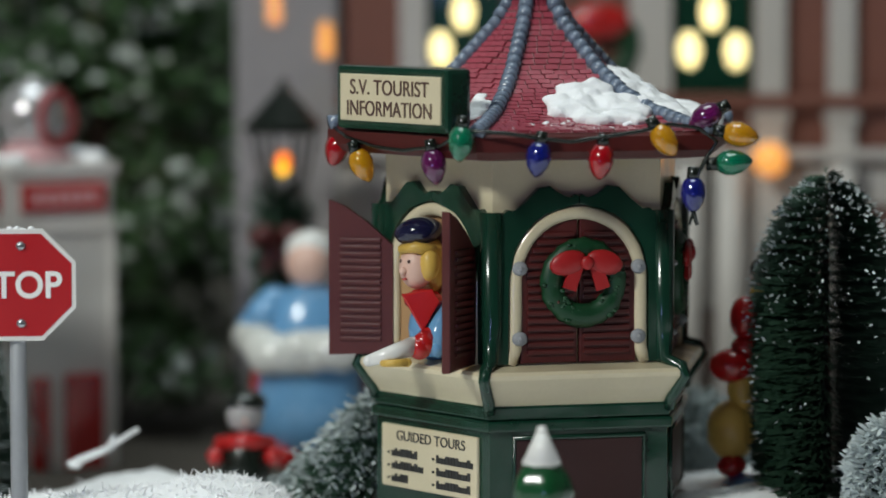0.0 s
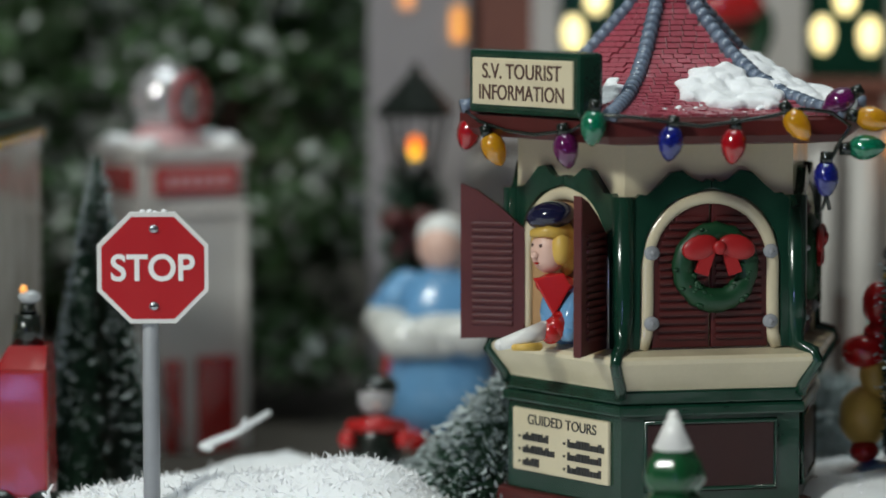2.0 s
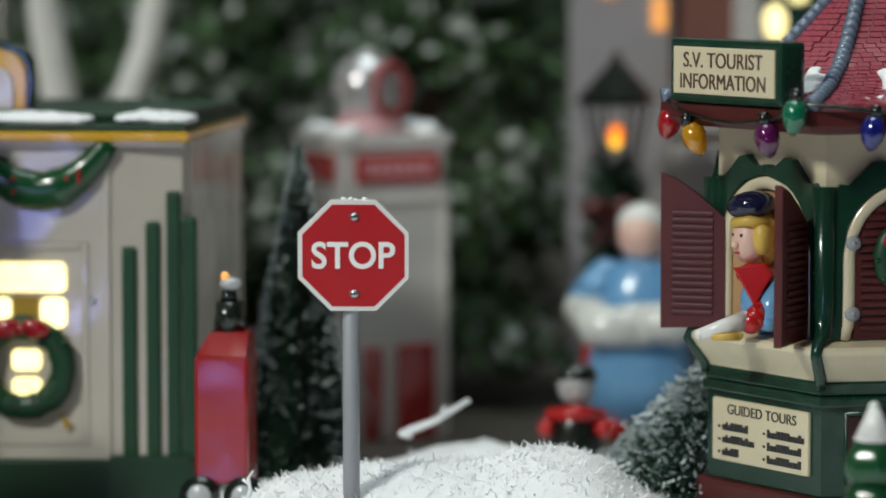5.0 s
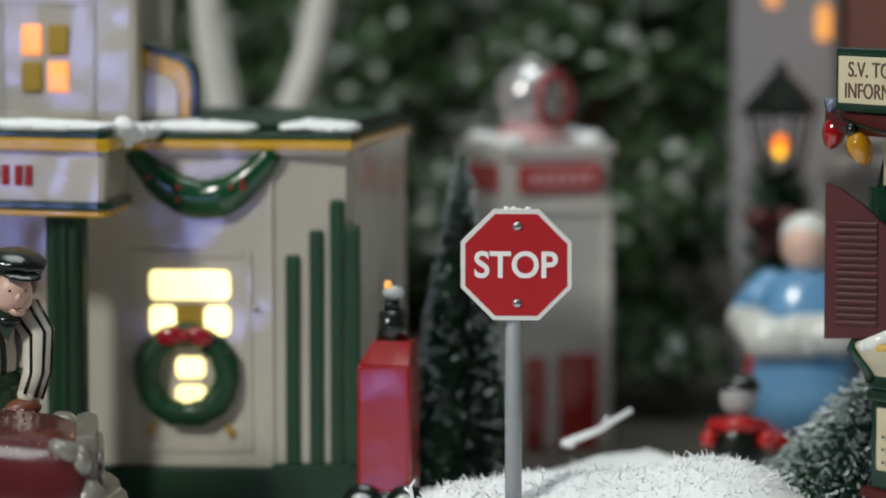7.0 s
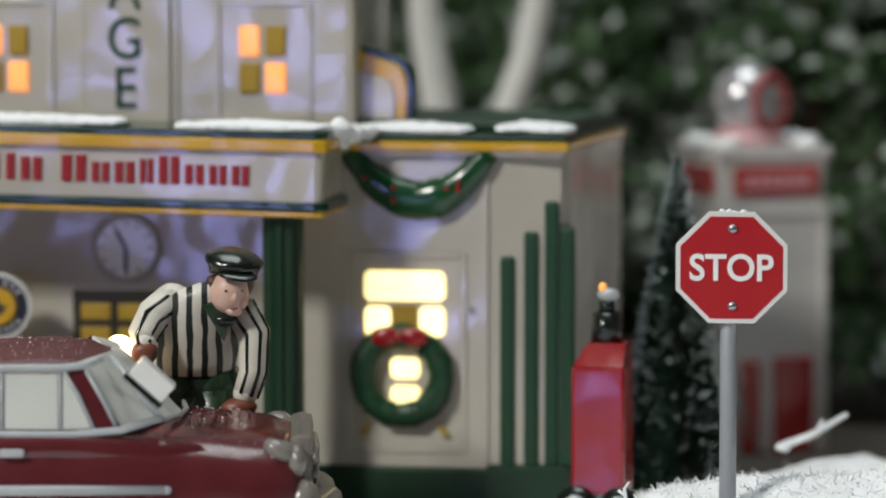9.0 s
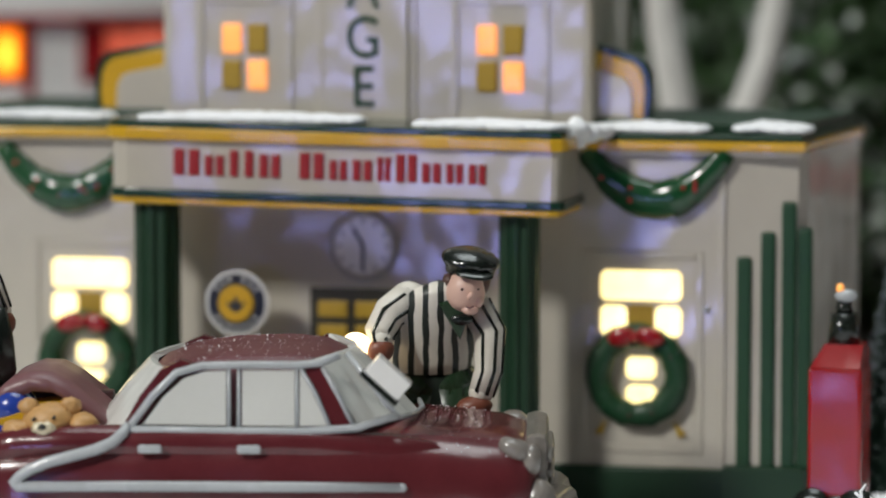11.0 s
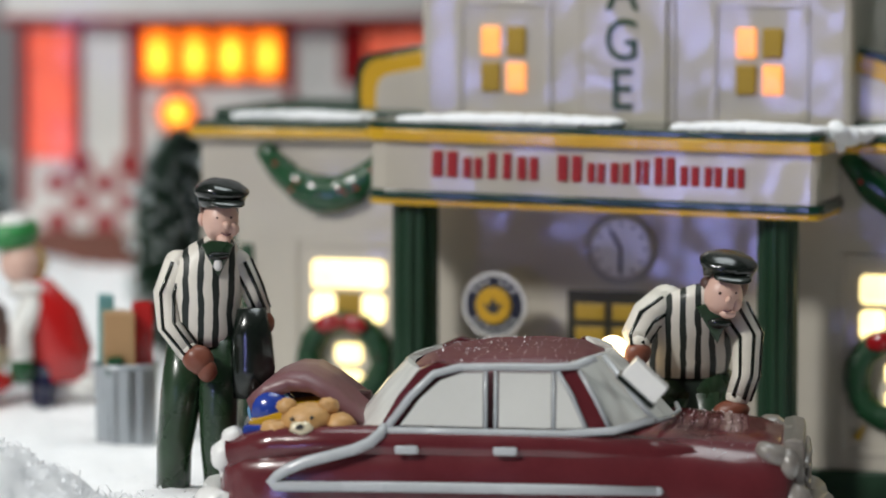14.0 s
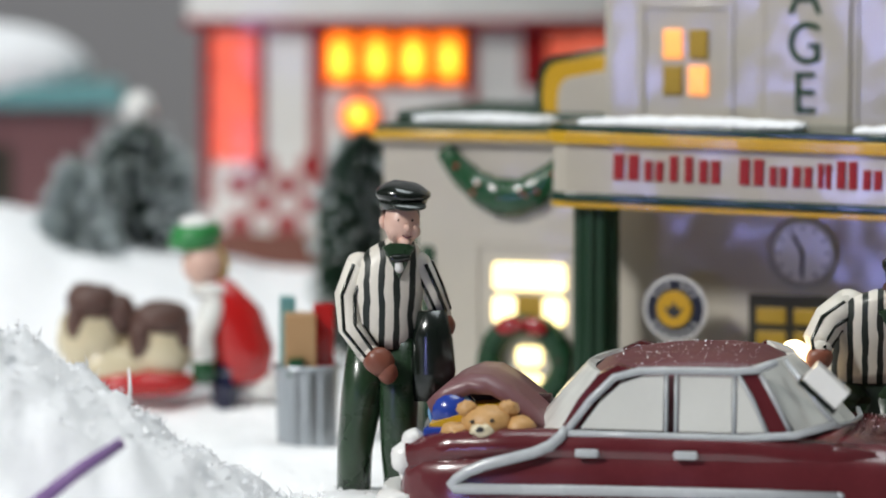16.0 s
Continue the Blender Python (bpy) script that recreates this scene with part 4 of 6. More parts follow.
def car(at):
    root = thing("toy_car", at, "glossy dark red ceramic sedan with silver trim and open boot", "toy car")
    b = Build(M["car_red"])
    b.loft([section(*s) for s in ((-55.5, 20, -2, 14.5), (-54, 24, -4, 17.4), (-50, 26.5, -5, 18.8), (-40, 27.5, -6, 19.6), (-26, 28, -6, 20.8), (-10, 28, -6, 21.6), (10, 28, -6, 22.0), (26, 28, -6, 22.2, 3.8), (36, 27.6, -6, 22.2, 3.3), (46, 27, -6, 21.6, 3.1), (53, 26, -5, 20.6, 3.0), (57.5, 24.5, -4, 19.0, 3.0), (60, 21, -2, 16.8, 2.9))])
    body = b.done("body", root, "glossy dark red body")
    # fender shoulder and bonnet ridge
    b = Build(M["car_red"])
    b.tube([(-53, -21, 15.6), (-44, -22.5, 17.8), (-30, -23, 18.6), (-10, -23.4, 18.5), (16, -23.4, 18.2), (30, -22.5, 17.0), (44, -21, 14.6)], 3.7, seg=16)
    b.tube([(-53, 21, 15.6), (-44, 22.5, 17.8), (-10, 23.4, 18.5), (16, 23.4, 18.2), (30, 22.5, 17.0), (44, 21, 14.6)], 3.7, seg=16)
    b.done("fender", body)
    # cabin
    side = [(-28.5, 20.0), (-25.5, 24.0), (-21.5, 29.0), (-17, 33.0), (-11, 35.2), (-2, 36.5), (9, 36.8), (16, 36.2), (20.5, 34.6), (26, 29.0), (33, 22.0)]
    b = Build(M["car_dusty"])
    rows = []
    for x, z in side:
        w = 24.5 - max(0, z - 21) * 0.20
        # the cabin's ends round off behind the curved glass
        w *= float(np.interp(x, [-29, -25, -21, -16, 15, 20.5, 26, 33], [0.30, 0.42, 0.62, 1.0, 1.0, 0.62, 0.45, 0.30]))
        rows.append((x, z, w))
    rings = []
    for x, z, w in rows:
        n = 13
        ring = []
        for k in range(n):
            u = -1 + 2 * k / (n - 1)
            ring.append((x, w * u, z - 1.6 * abs(u) ** 3.5))
        low = 24.4 * float(np.interp(x, [-28.5, -25.5, -21.5, 20.5, 26, 33], [0.45, 0.75, 0.96, 0.97, 0.80, 0.40]))
        ring += [(x, low, 17), (x, -low, 17)]
        rings.append(ring)
    b.loft(rings)
    b.done("cabin", root)

    def wall_y(z):
        return -(24.5 - max(0, z - 23) * 0.10)
    # side glass, slightly proud of the cabin's side
    def glassplate(name, pts, label, mat="pane", proud=0.55, side=1):
        g = Build(M[mat])
        fr = [g.bm.verts.new((x, side * (wall_y(z) - proud), z)) for x, z in pts]
        bk = [g.bm.verts.new((x, side * (wall_y(z) + 3.2), z)) for x, z in pts]
        n = len(pts)
        fs = [g.bm.faces.new(fr), g.bm.faces.new(bk[::-1])] + [g.bm.faces.new((fr[i], bk[i], bk[(i + 1) % n], fr[(i + 1) % n])) for i in range(n)]
        g.paint(fs, None, False)
        return g.done(name, root, label)
    glassplate("rear_side_window", [(-18.5, 22.6), (-2.0, 22.4), (-2.0, 33.2), (-6.5, 33.0), (-10.5, 31.6), (-14.5, 28.0)], "pale grey painted side window")
    glassplate("front_side_window", [(1.2, 22.4), (11.6, 22.3), (11.6, 33.2), (1.2, 33.3)], "pale grey painted side window")
    glassplate("vent_window", [(12.6, 22.3), (18.2, 22.5), (15.0, 29.2), (12.6, 33.2)], "pale grey painted quarter window")
    b = Build(M["silver"])
    frame_pts = [(-21.5, 21.6), (-16.5, 28.2), (-11.8, 32.8), (-6.8, 34.2), (2, 34.4), (12, 34.4), (16.5, 34.8), (20.5, 36.4)]
    b.tube([(x, wall_y(z) - 0.7, z) for x, z in frame_pts], 0.8, seg=8)
    b.tube([(x, wall_y(z) - 0.8, z) for x, z in ((-21.5, 21.6), (-5, 21.4), (14, 21.3), (24, 22.1), (32.0, 24.6))], 0.8, seg=8)
    b.tube([(x, wall_y(z) - 0.6, z) for x, z in ((-1.4, 21.8), (-1.4, 34.0))], 0.45, seg=6).tube([(x, wall_y(z) - 0.6, z) for x, z in ((0.6, 21.8), (0.6, 34.0))], 0.45, seg=6)
    b.tube([(x, wall_y(z) - 0.6, z) for x, z in ((12.1, 21.8), (12.1, 33.6))], 0.4, seg=6)
    b.done("window_trim", root, "silver painted window trim")
    # windscreen and rear glass wrap the cabin's ends
    us = (-1.0, -0.85, -0.65, -0.35, 0, 0.35, 0.65, 0.85, 1.0)
    b = Build(M["pane"])
    b.loft([[(x - wrap * abs(u) ** 2.0, w * u, z) for u in us] + [(x - wrap * abs(u) ** 2.0 - 1.6, w * u * 0.97, z - 0.8) for u in us[::-1]] for x, z, w, wrap in ((22.6, 35.6, 22.2, 6.8), (29.0, 29.0, 23.4, 9.0), (35.4, 22.2, 24.4, 11.0))], smooth=False)
    b.done("windscreen", root, "pale grey painted windscreen")
    b = Build(M["silver"])
    b.tube([(21.6, -17, 36.0), (25.6, -19.4, 31.4), (29.4, -21.0, 26.6), (32.2, -19.6, 23.4), (35.0, -11, 23.0), (36, 0, 23.0), (35.0, 11, 23.0)], 0.6, seg=8)
    b.done("windscreen_trim", root)
    for side in (1, -1):
        glassplate("windscreen_pillar", [(18.6, 21.8), (23.2, 22.0), (20.4, 27.6), (17.0, 33.6), (15.2, 35.6), (12.9, 34.0), (15.6, 29.0)], "", "car_red", 0.35, side)
        glassplate("rear_pillar", [(-23.0, 21.4), (-19.6, 21.8), (-15.4, 28.2), (-11.2, 32.4), (-6.8, 34.0), (-11.0, 35.2), (-15.0, 33.4), (-19.0, 28.4)], "", "car_red", 0.35, side)
    b = Build(M["silver"])
    b.tube([(x, wall_y(z) - 0.6, z) for x, z in ((18.8, 22.0), (15.6, 29.2), (12.8, 33.8))], 0.45, seg=6)
    b.tube([(x, wall_y(z) - 0.4, z) for x, z in ((23.4, 22.2), (20.6, 27.8), (17.2, 33.8))], 0.5, seg=6)
    b.done("pillar_trim", root, "silver painted pillar trim")
    b = Build(M["pane"])
    b.loft([[(x + wrap * abs(u) ** 2.0, w * u, z) for u in us] + [(x + wrap * abs(u) ** 2.0 + 1.6, w * u * 0.97, z - 0.8) for u in us[::-1]] for x, z, w, wrap in ((-19.6, 33.6, 22.2, 5.0), (-24.4, 28.4, 23.2, 6.0), (-30.6, 20.4, 24.2, 7.5))], smooth=False)
    b.done("rear_window", root, "pale grey painted rear window")
    # silver sweep along the side
    b = Build(M["silver"])
    sweep = [(-21.4, -25.2, 22.6), (-22.2, -26.2, 21.0), (-24.2, -27.2, 19.3), (-27.5, -27.9, 17.9), (-32, -28.3, 16.7), (-37, -28.4, 15.4), (-40.6, -28.4, 13.9), (-42.8, -28.4, 12.4), (-43.9, -28.4, 11.2), (-43.2, -28.4, 10.5), (-40.6, -28.5, 10.5), (-20, -28.6, 10.7), (10, -28.6, 10.7), (33, -28.2, 10.6)]
    b.tube(sweep, [0.9] + [1.15] * 6 + [1.1] * 6 + [0.9], seg=10)
    b.ball(sweep[-1], 1.1, 0.9, 0.9)
    b.done("side_trim", root, "silver-white sweeping side trim")
    for x in (-16.6, 3.0):
        b = Build(M["silver"])
        b.box(x - 2.6, x + 2.2, -28.6, -27.2, 17.2, 18.9, bevel=0.6)
        b.done("door_handle", root, "silver door handle")
    # ends
    b = Build(M["worn_chrome"])
    b.tube([(60, -24, 4), (63, -17, 4), (64.5, 0, 4), (63, 17, 4), (60, 24, 4)], 3.4, seg=12)
    b.ball((60.0, -20.5, 7), 3.6, 3.6, 4.4)
    b.rough(0.5, 0.4)
    b.done("front_bumper", root, "silver-white lumpy bumper")
    b = Build(M["worn_chrome"])
    b.box(57, 61.8, -19, 19, 6, 20, bevel=2)
    for z in (9, 12, 15):
        b.tube([(62, -18, z), (62.4, 0, z), (62, 18, z)], 0.8, seg=6)
    b.done("grille", root, "tarnished silver grille")
    for y in (-20.5, 20.5):
        b = Build(M["worn_chrome"])
        b.ball((55.4, y, 17.2), 3.8, 2.9, 2.2, turn=pose(0, 0, 0, 0, 22, 0)).ball((58.6, y, 15.2), 2.0, 3.0, 3.2).rough(0.3, 0.6)
        b.done("headlight", root, "silver headlight hood")
        b = Build(M["white"])
        b.ball((-54.5, y, 15.2), 2.8, 3.2, 3.4).ball((-52.8, y, 18.8), 2.4, 2.8, 2.4).ball((-53.8, y * 0.92, 12.0), 2.2, 3.0, 2.2).rough(0.5, 0.5)
        b.done("tail_light", root, "frosted white tail light")
    b = Build(M["white"])
    b.tube([(-54, -25, 5), (-58, -18, 5), (-59.5, 0, 5), (-58, 18, 5), (-54, 25, 5)], 3.6, seg=12)
    b.rough(0.6, 0.4).done("rear_bumper", root, "snow-dusted white rear bumper")
    for x in (-36, 38):
        for y in (-22, 22):
            b = Build(M["black"])
            b.cone((x, y - 4, 0), (x, y + 4, 0), 10.5, 10.5, seg=28)
            wheel = b.done("wheel", root)
            b = Build(M["silver"])
            b.cone((x, math.copysign(26.3, y), 0), (x, math.copysign(25, y), 0), 5.5, 6, seg=20)
            b.done("hubcap", wheel)
    # open boot lid
    b = Build(M["plum"])
    lid = [(-25.5, 21.0), (-30, 25.0), (-35, 28.8), (-39, 31.0), (-43, 31.2), (-47.5, 29.4), (-51, 26.4)]
    b.loft([[(x, y, z - 0.5 * (y < -10)) for y in (-15, -6, 4, 13)] + [(x + 1.2, y, z - 3.4) for y in (13, 4, -6, -15)] for x, z in lid])
    # near-black block added under the lid, painting the shade inside the boot
    shade_block = Build(M["deep_maroon"])
    shade_block.box(-46, -28, 5, 8, 18, 25.5, bevel=0.5)
    shade_block.done("boot_shade", root, "dark block standing for the shade inside the boot")
    b.done("boot_lid", root, "raised dusty plum boot lid")
    return root


toy_car = car(CAR)


def car_dust():
    """White flecks lying on the bonnet, roof and boot."""
    rnd = random.Random(31)
    verts, faces = [], []
    tops = [(-54, 17.4), (-40, 19.6), (-26, 20.8), (-17, 33.8), (-11, 35.6), (-2, 36.9), (9, 37.2), (16, 36.6), (36, 22.3), (46, 21.7), (57, 19.2)]
    for i in range(900):
        x = rnd.choice((rnd.uniform(-52, -28), rnd.uniform(-14, 16), rnd.uniform(36, 56)))
        y = rnd.uniform(-25, 20)
        z = float(np.interp(x, [t[0] for t in tops], [t[1] for t in tops]))
        half = 28.0 if abs(x) > 25 or x > 25 else 21.5
        if abs(y) > half * 0.96:
            continue
        fall = (z - 8.8) * (1 - (1 - (abs(y) / half) ** 2.8) ** (1 / 2.8)) if half > 25 else 1.6 * (abs(y) / half) ** 3.5
        p = Vector((x, y, z - fall + (0.12 if half > 25 else -0.22)))
        r = rnd.uniform(0.07, 0.24)
        k = len(verts)
        d = Vector((rnd.gauss(0, 1), rnd.gauss(0, 1), rnd.gauss(0, 0.6))).normalized() * r
        e = Vector((rnd.gauss(0, 1), rnd.gauss(0, 1), rnd.gauss(0, 0.6))).normalized() * r
        verts += [p - d, p - e, p + d, p + e]
        faces.append((k, k + 1, k + 2, k + 3))
    raw("snow_dusting", verts, faces, M["snow"], toy_car, "fine white snow flecks on the paint", kind="stuff")


car_dust()


def luggage():
    b = Build(M["deep_blue"])
    b.ball((-46.0, -12, 26.0), 5.0, 5.0, 4.8)
    b.tube([(-46.0 + 4.5 * math.cos(t), -12 - 2.2, 26.0 + 4.2 * math.sin(t)) for t in (2 * math.pi * k / 20 for k in range(20))], 0.4, mat=M["blue"], closed=True, seg=6)
    tagged(b.done("ball", at=CAR @ pose(0, 0, -0.0022)), "glossy blue toy ball packed in the car's boot", "ball")
    b = Build(M["yellow"])
    b.loft([[(-50, -18, 21.6), (-50, -10, 21.6), (-50, -10, 25), (-50, -18, 24)], [(-42, -17.5, 21.8), (-42, -10, 21.8), (-42, -10, 28), (-42, -17, 26.6)], [(-35, -16.5, 22), (-35, -10, 22), (-35, -10, 28.6), (-35, -16, 27.6)]], smooth=False)
    tagged(b.done("parcel", at=CAR @ pose(0, 0, -0.0022)), "yellow wrapped parcel packed in the car's boot", "parcel")
    b = Build(M["deep_blue"])
    b.box(-51, -40, -20.5, -14, 21, 23.6, bevel=0.8)
    tagged(b.done("parcel", at=CAR @ pose(0, 0, -0.0022)), "flat blue parcel packed in the car's boot", "parcel")
    b = Build(M["fur"])
    b.ball((-37.6, -19.5, 25.0), 6.0, 5.2, 4.8).ball((-38.4, -24.2, 23.8), 2.7, 2.0, 2.1, mat=M["cream"]).ball((-42.2, -20, 28.6), 2.3, 1.8, 2.3).ball((-33.2, -20, 29.0), 2.3, 1.8, 2.3)
    b.ball((-44.6, -21, 22.8), 3.4, 3.2, 2.8).ball((-30.6, -20.5, 24.2), 3.4, 3.4, 3.2).ball((-38.4, -26.0, 24.4), 0.9, 0.6, 0.7, mat=M["ink"]).ball((-40.6, -24.0, 26.4), 0.5, mat=M["ink"], seg=8).ball((-36.4, -24.2, 26.5), 0.5, mat=M["ink"], seg=8)
    b.rough(0.45, 0.6).rough(0.3, 1.6)
    tagged(b.done("toy_bear", at=CAR @ pose(-0.0026, -0.0016, 0.0030) @ Matrix.Diagonal((0.93, 0.93, 0.78, 1))), "golden brown toy bear lying in the open boot", "toy bear")


luggage()

# ---- figurines: each one plain painted mesh ----


def limb(b, pts, rs, mat):
    b.tube(pts, rs, mat=M[mat], seg=14)
    b.ball(pts[0], rs[0], mat=M[mat], seg=12)
    b.ball(pts[-1], rs[-1], mat=M[mat], seg=12)


def sleeve(b, pts, rs):
    """An arm in a white sleeve with dark stripes painted along it."""
    limb(b, pts, rs, "sleeve")
    for turn in (-115, -62, -10):
        line = []
        for k, p in enumerate(pts):
            d = Vector(pts[min(k + 1, len(pts) - 1)]) - Vector(pts[max(k - 1, 0)])
            out = Vector((-d.z, 0, d.x)).normalized() if d.z < 0 else Vector((d.z, 0, -d.x)).normalized()
            a = radians(turn)
            line.append(Vector(p) + rs[k] * (out * math.cos(a) + Vector((0, math.sin(a), 0))))
        b.tube([tuple(q) for q in line], 0.42, mat=M["black"], seg=6)


def oval(b, c, w, d, mat, n=22):
    return [(c[0] + w * math.cos(2 * math.pi * k / n), c[1] + d * math.sin(2 * math.pi * k / n), c[2]) for k in range(n)]


def attendant_standing():
    b = Build(M["trousers"])
    limb(b, [(-7.0, 1, 1.5), (-6.6, 0.5, 12), (-5.0, 0, 24), (-3.4, 0, 35)], [3.5, 3.7, 4.4, 4.6], "trousers")
    limb(b, [(3.4, -1, 1.5), (2.6, -1.5, 12), (2.6, -1, 24), (2.4, 0, 35)], [3.4, 3.7, 4.3, 4.6], "trousers")
    b.ball((-6.6, -2, 0.8), 3.6, 5.2, 2.2, mat=M["black"]).ball((2.4, -4, 0.8), 3.6, 5.2, 2.2, mat=M["black"])
    b.loft([oval(b, c, w, d, None) for c, w, d in (((-0.6, 0, 34.0), 7.0, 5.2), ((-0.4, 0, 36.5), 7.2, 5.4), ((0, 0, 42), 7.2, 5.6), ((0.4, 0, 48), 7.6, 5.6), ((0.8, 0.3, 52.2), 7.2, 5.0), ((1.8, 0.5, 55), 5.0, 4.2), ((2.8, 0.2, 57), 2.6, 2.6))], mat=M["shirt"])
    sleeve(b, [(-5.6, 0, 51.2), (-8.0, -0.5, 45), (-7.6, -3, 38.5), (-3.6, -6.5, 33.6)], [2.9, 2.8, 2.6, 2.3])
    b.ball((-1.4, -7.6, 31.6), 3.6, 2.6, 3.0, mat=M["glove"], turn=pose(0, 0, 0, 0, 35, 0)).ball((0.4, -8.0, 29.6), 2.2, 2.0, 2.4, mat=M["glove"])
    sleeve(b, [(7.0, 0, 51.2), (9.6, 0.5, 46), (11.6, 0, 41)], [2.8, 2.5, 2.1])
    b.ball((12.4, -0.5, 38.4), 2.2, 2.2, 2.8, mat=M["glove"])
    b.loft([oval(b, c, w, d, None) for c, w, d in (((9.6, -3, 42), 3.0, 2.0), ((9.8, -3.4, 36), 4.2, 2.4), ((10.0, -3.4, 29), 4.6, 2.6), ((9.4, -3.2, 23), 3.8, 2.2))], mat=M["black"])
    b.plate([(-0.8, 55.5), (2.6, 48.6), (6.2, 55.5), (4.6, 56.4), (1.0, 56.4)], -5.8, -4.2, mat=M["trousers"], bevel=0.5)
    b.ball((2.8, -5.9, 53.2), 2.4, 0.9, 1.0, mat=M["black"]).ball((2.7, -5.6, 51.4), 0.9, 0.8, 1.6, mat=M["white"])
    b.ball((3.4, -1.4, 60.2), 3.8, 4.3, 4.9, mat=M["skin"]).ball((3.9, -4.6, 56.6), 1.5, 1.3, 1.0, mat=M["skin"]).ball((4.4, -5.5, 59.6), 0.8, 0.9, 0.8, mat=M["skin"]).ball((2.2, -3.6, 58.7), 1.5, 1.5, 1.6, mat=M["skin"]).ball((5.8, -3.6, 58.7), 1.5, 1.5, 1.6, mat=M["skin"])
    b.ball((3.0, 1.4, 61.6), 4.2, 3.6, 3.8, mat=M["brown"])
    for x in (2.6, 5.6):
        b.ball((x, -5.3, 61.1), 0.3, 0.3, 0.27, mat=M["brown"], seg=8)
    b.tube([(3.3, -5.2, 57.8), (4.3, -5.45, 57.6), (5.3, -5.2, 57.8)], 0.2, mat=M["plum"], seg=5)
    b.ball((-0.6, -0.6, 60.4), 0.8, 1.2, 1.5, mat=M["skin"], seg=10)
    b.ball((3.6, -0.6, 66.4), 5.9, 5.9, 2.4, mat=M["black"], turn=pose(0, 0, 0, 8, 5, 0)).cone((3.6, -1, 63.0), (3.6, -0.8, 65.4), 4.6, 5.2, mat=M["black"])
    b.ball((4.6, -5.4, 64.2), 4.0, 2.5, 0.7, mat=M["black"], turn=pose(0, 0, 0, 18, 5, 0))
    b.rough(0.34, 0.28).rough(0.12, 0.9)
    tagged(b.done("garage_figurine", at=place(-14.39, 0.755)), "painted attendant figurine in striped shirt, cap and green trousers", "figurine", "garage attendants")


def attendant_bending():
    b = Build(M["trousers"])
    limb(b, [(-8, 6, -9), (-7.4, 5, 8), (-5.4, 3, 23)], [4.4, 5.2, 6.6], "trousers")
    limb(b, [(3, 6, -9), (2.8, 5, 8), (1.0, 3, 24)], [4.4, 5.2, 6.4], "trousers")
    b.loft([oval(b, c, w, d, None) for c, w, d in (((-2.6, 4.4, 6), 8.6, 6.0), ((-2.8, 4.0, 18), 9.4, 6.4), ((-3.0, 3.0, 27.4), 9.0, 6.4))], mat=M["dark_cloth"])
    b.loft([oval(b, c, w, d, None) for c, w, d in (((-3.2, 2.6, 26.4), 8.6, 6.4), ((-3.0, 2.0, 29), 9.0, 6.6), ((-2.4, 0, 34), 9.6, 7.0), ((-1.6, -3, 40), 9.6, 6.8), ((-1.0, -5, 44), 7.6, 5.4), ((1.4, -7, 46.6), 3.6, 3.4))], mat=M["shirt"])
    sleeve(b, [(-7.4, -4, 42.6), (-11.6, -6, 40), (-13.6, -8, 36), (-13.4, -9.5, 34.4)], [3.8, 3.6, 3.2, 2.7])
    b.ball((-13.4, -10.2, 32.4), 3.0, 2.8, 2.7, mat=M["glove"])
    sleeve(b, [(6.2, -5, 41), (9.4, -6.5, 36), (9.2, -8.5, 28), (7.6, -9.5, 23.4)], [3.6, 3.3, 3.0, 2.6])
    b.ball((6.4, -10.2, 20.6), 3.8, 2.8, 2.2, mat=M["glove"])
    b.plate([(-1.4, 42.4), (3.2, 34.6), (6.0, 42.0), (3.6, 43.6)], -11.0, -8.4, mat=M["trousers"], bevel=0.5)
    b.ball((3.6, -11.4, 39.0), 2.4, 0.9, 1.2, mat=M["black"])
    b.ball((4.4, -9.6, 44.9), 4.2, 4.3, 4.7, mat=M["skin"]).ball((5.4, -14.0, 44.2), 0.7, 0.8, 0.9, mat=M["skin"]).ball((2.9, -11.6, 43.4), 1.5, 1.5, 1.5, mat=M["skin"]).ball((6.9, -11.4, 43.2), 1.4, 1.5, 1.5, mat=M["skin"]).ball((5.2, -11.6, 41.2), 1.8, 1.6, 1.2, mat=M["skin"]).ball((5.2, -7.0, 46.4), 4.6, 3.8, 3.6, mat=M["brown"])
    for x in (3.6, 6.9):
        b.ball((x, -13.7, 45.6), 0.3, 0.3, 0.26, mat=M["brown"], seg=8)
    b.tube([(4.4, -13.5, 42.0), (5.3, -13.7, 41.8), (6.2, -13.5, 42.0)], 0.2, mat=M["plum"], seg=5)
    b.ball((1.0, -8.4, 46.8), 1.5, 2.6, 1.9, mat=M["brown"], seg=10)
    b.ball((5.4, -8.6, 51.4), 6.2, 5.8, 2.3, mat=M["black"], turn=pose(0, 0, 0, 14, 8, 0)).cone((5.2, -9.2, 48.6), (5.4, -8.8, 50.8), 5.0, 5.6, mat=M["black"])
    b.ball((6.2, -13.2, 48.7), 4.2, 2.3, 0.7, mat=M["black"], turn=pose(0, 0, 0, 20, 8, 0))
    b.rough(0.34, 0.28).rough(0.12, 0.9)
    at = place(-6.47, 0.762)
    tagged(b.done("garage_figurine", at=at), "painted attendant figurine in striped shirt, bending over the bonnet", "figurine", "garage attendants")
    lampt = thing("hand_lamp", at @ pose(-0.0186, -0.010, 0.0326), "small glowing inspection lamp held over the bonnet", "lamp")
    b = Build(M["glow_lamp"])
    b.ball((0, 0, 0), 3.4, 2.6, 3.6)
    b.done("bulb", lampt, "glowing bulb")
    b = Build(M["silver"])
    b.cone((1.6, 0.4, -0.2), (4.6, 0.8, -0.2), 1.2, 1.0, seg=12)
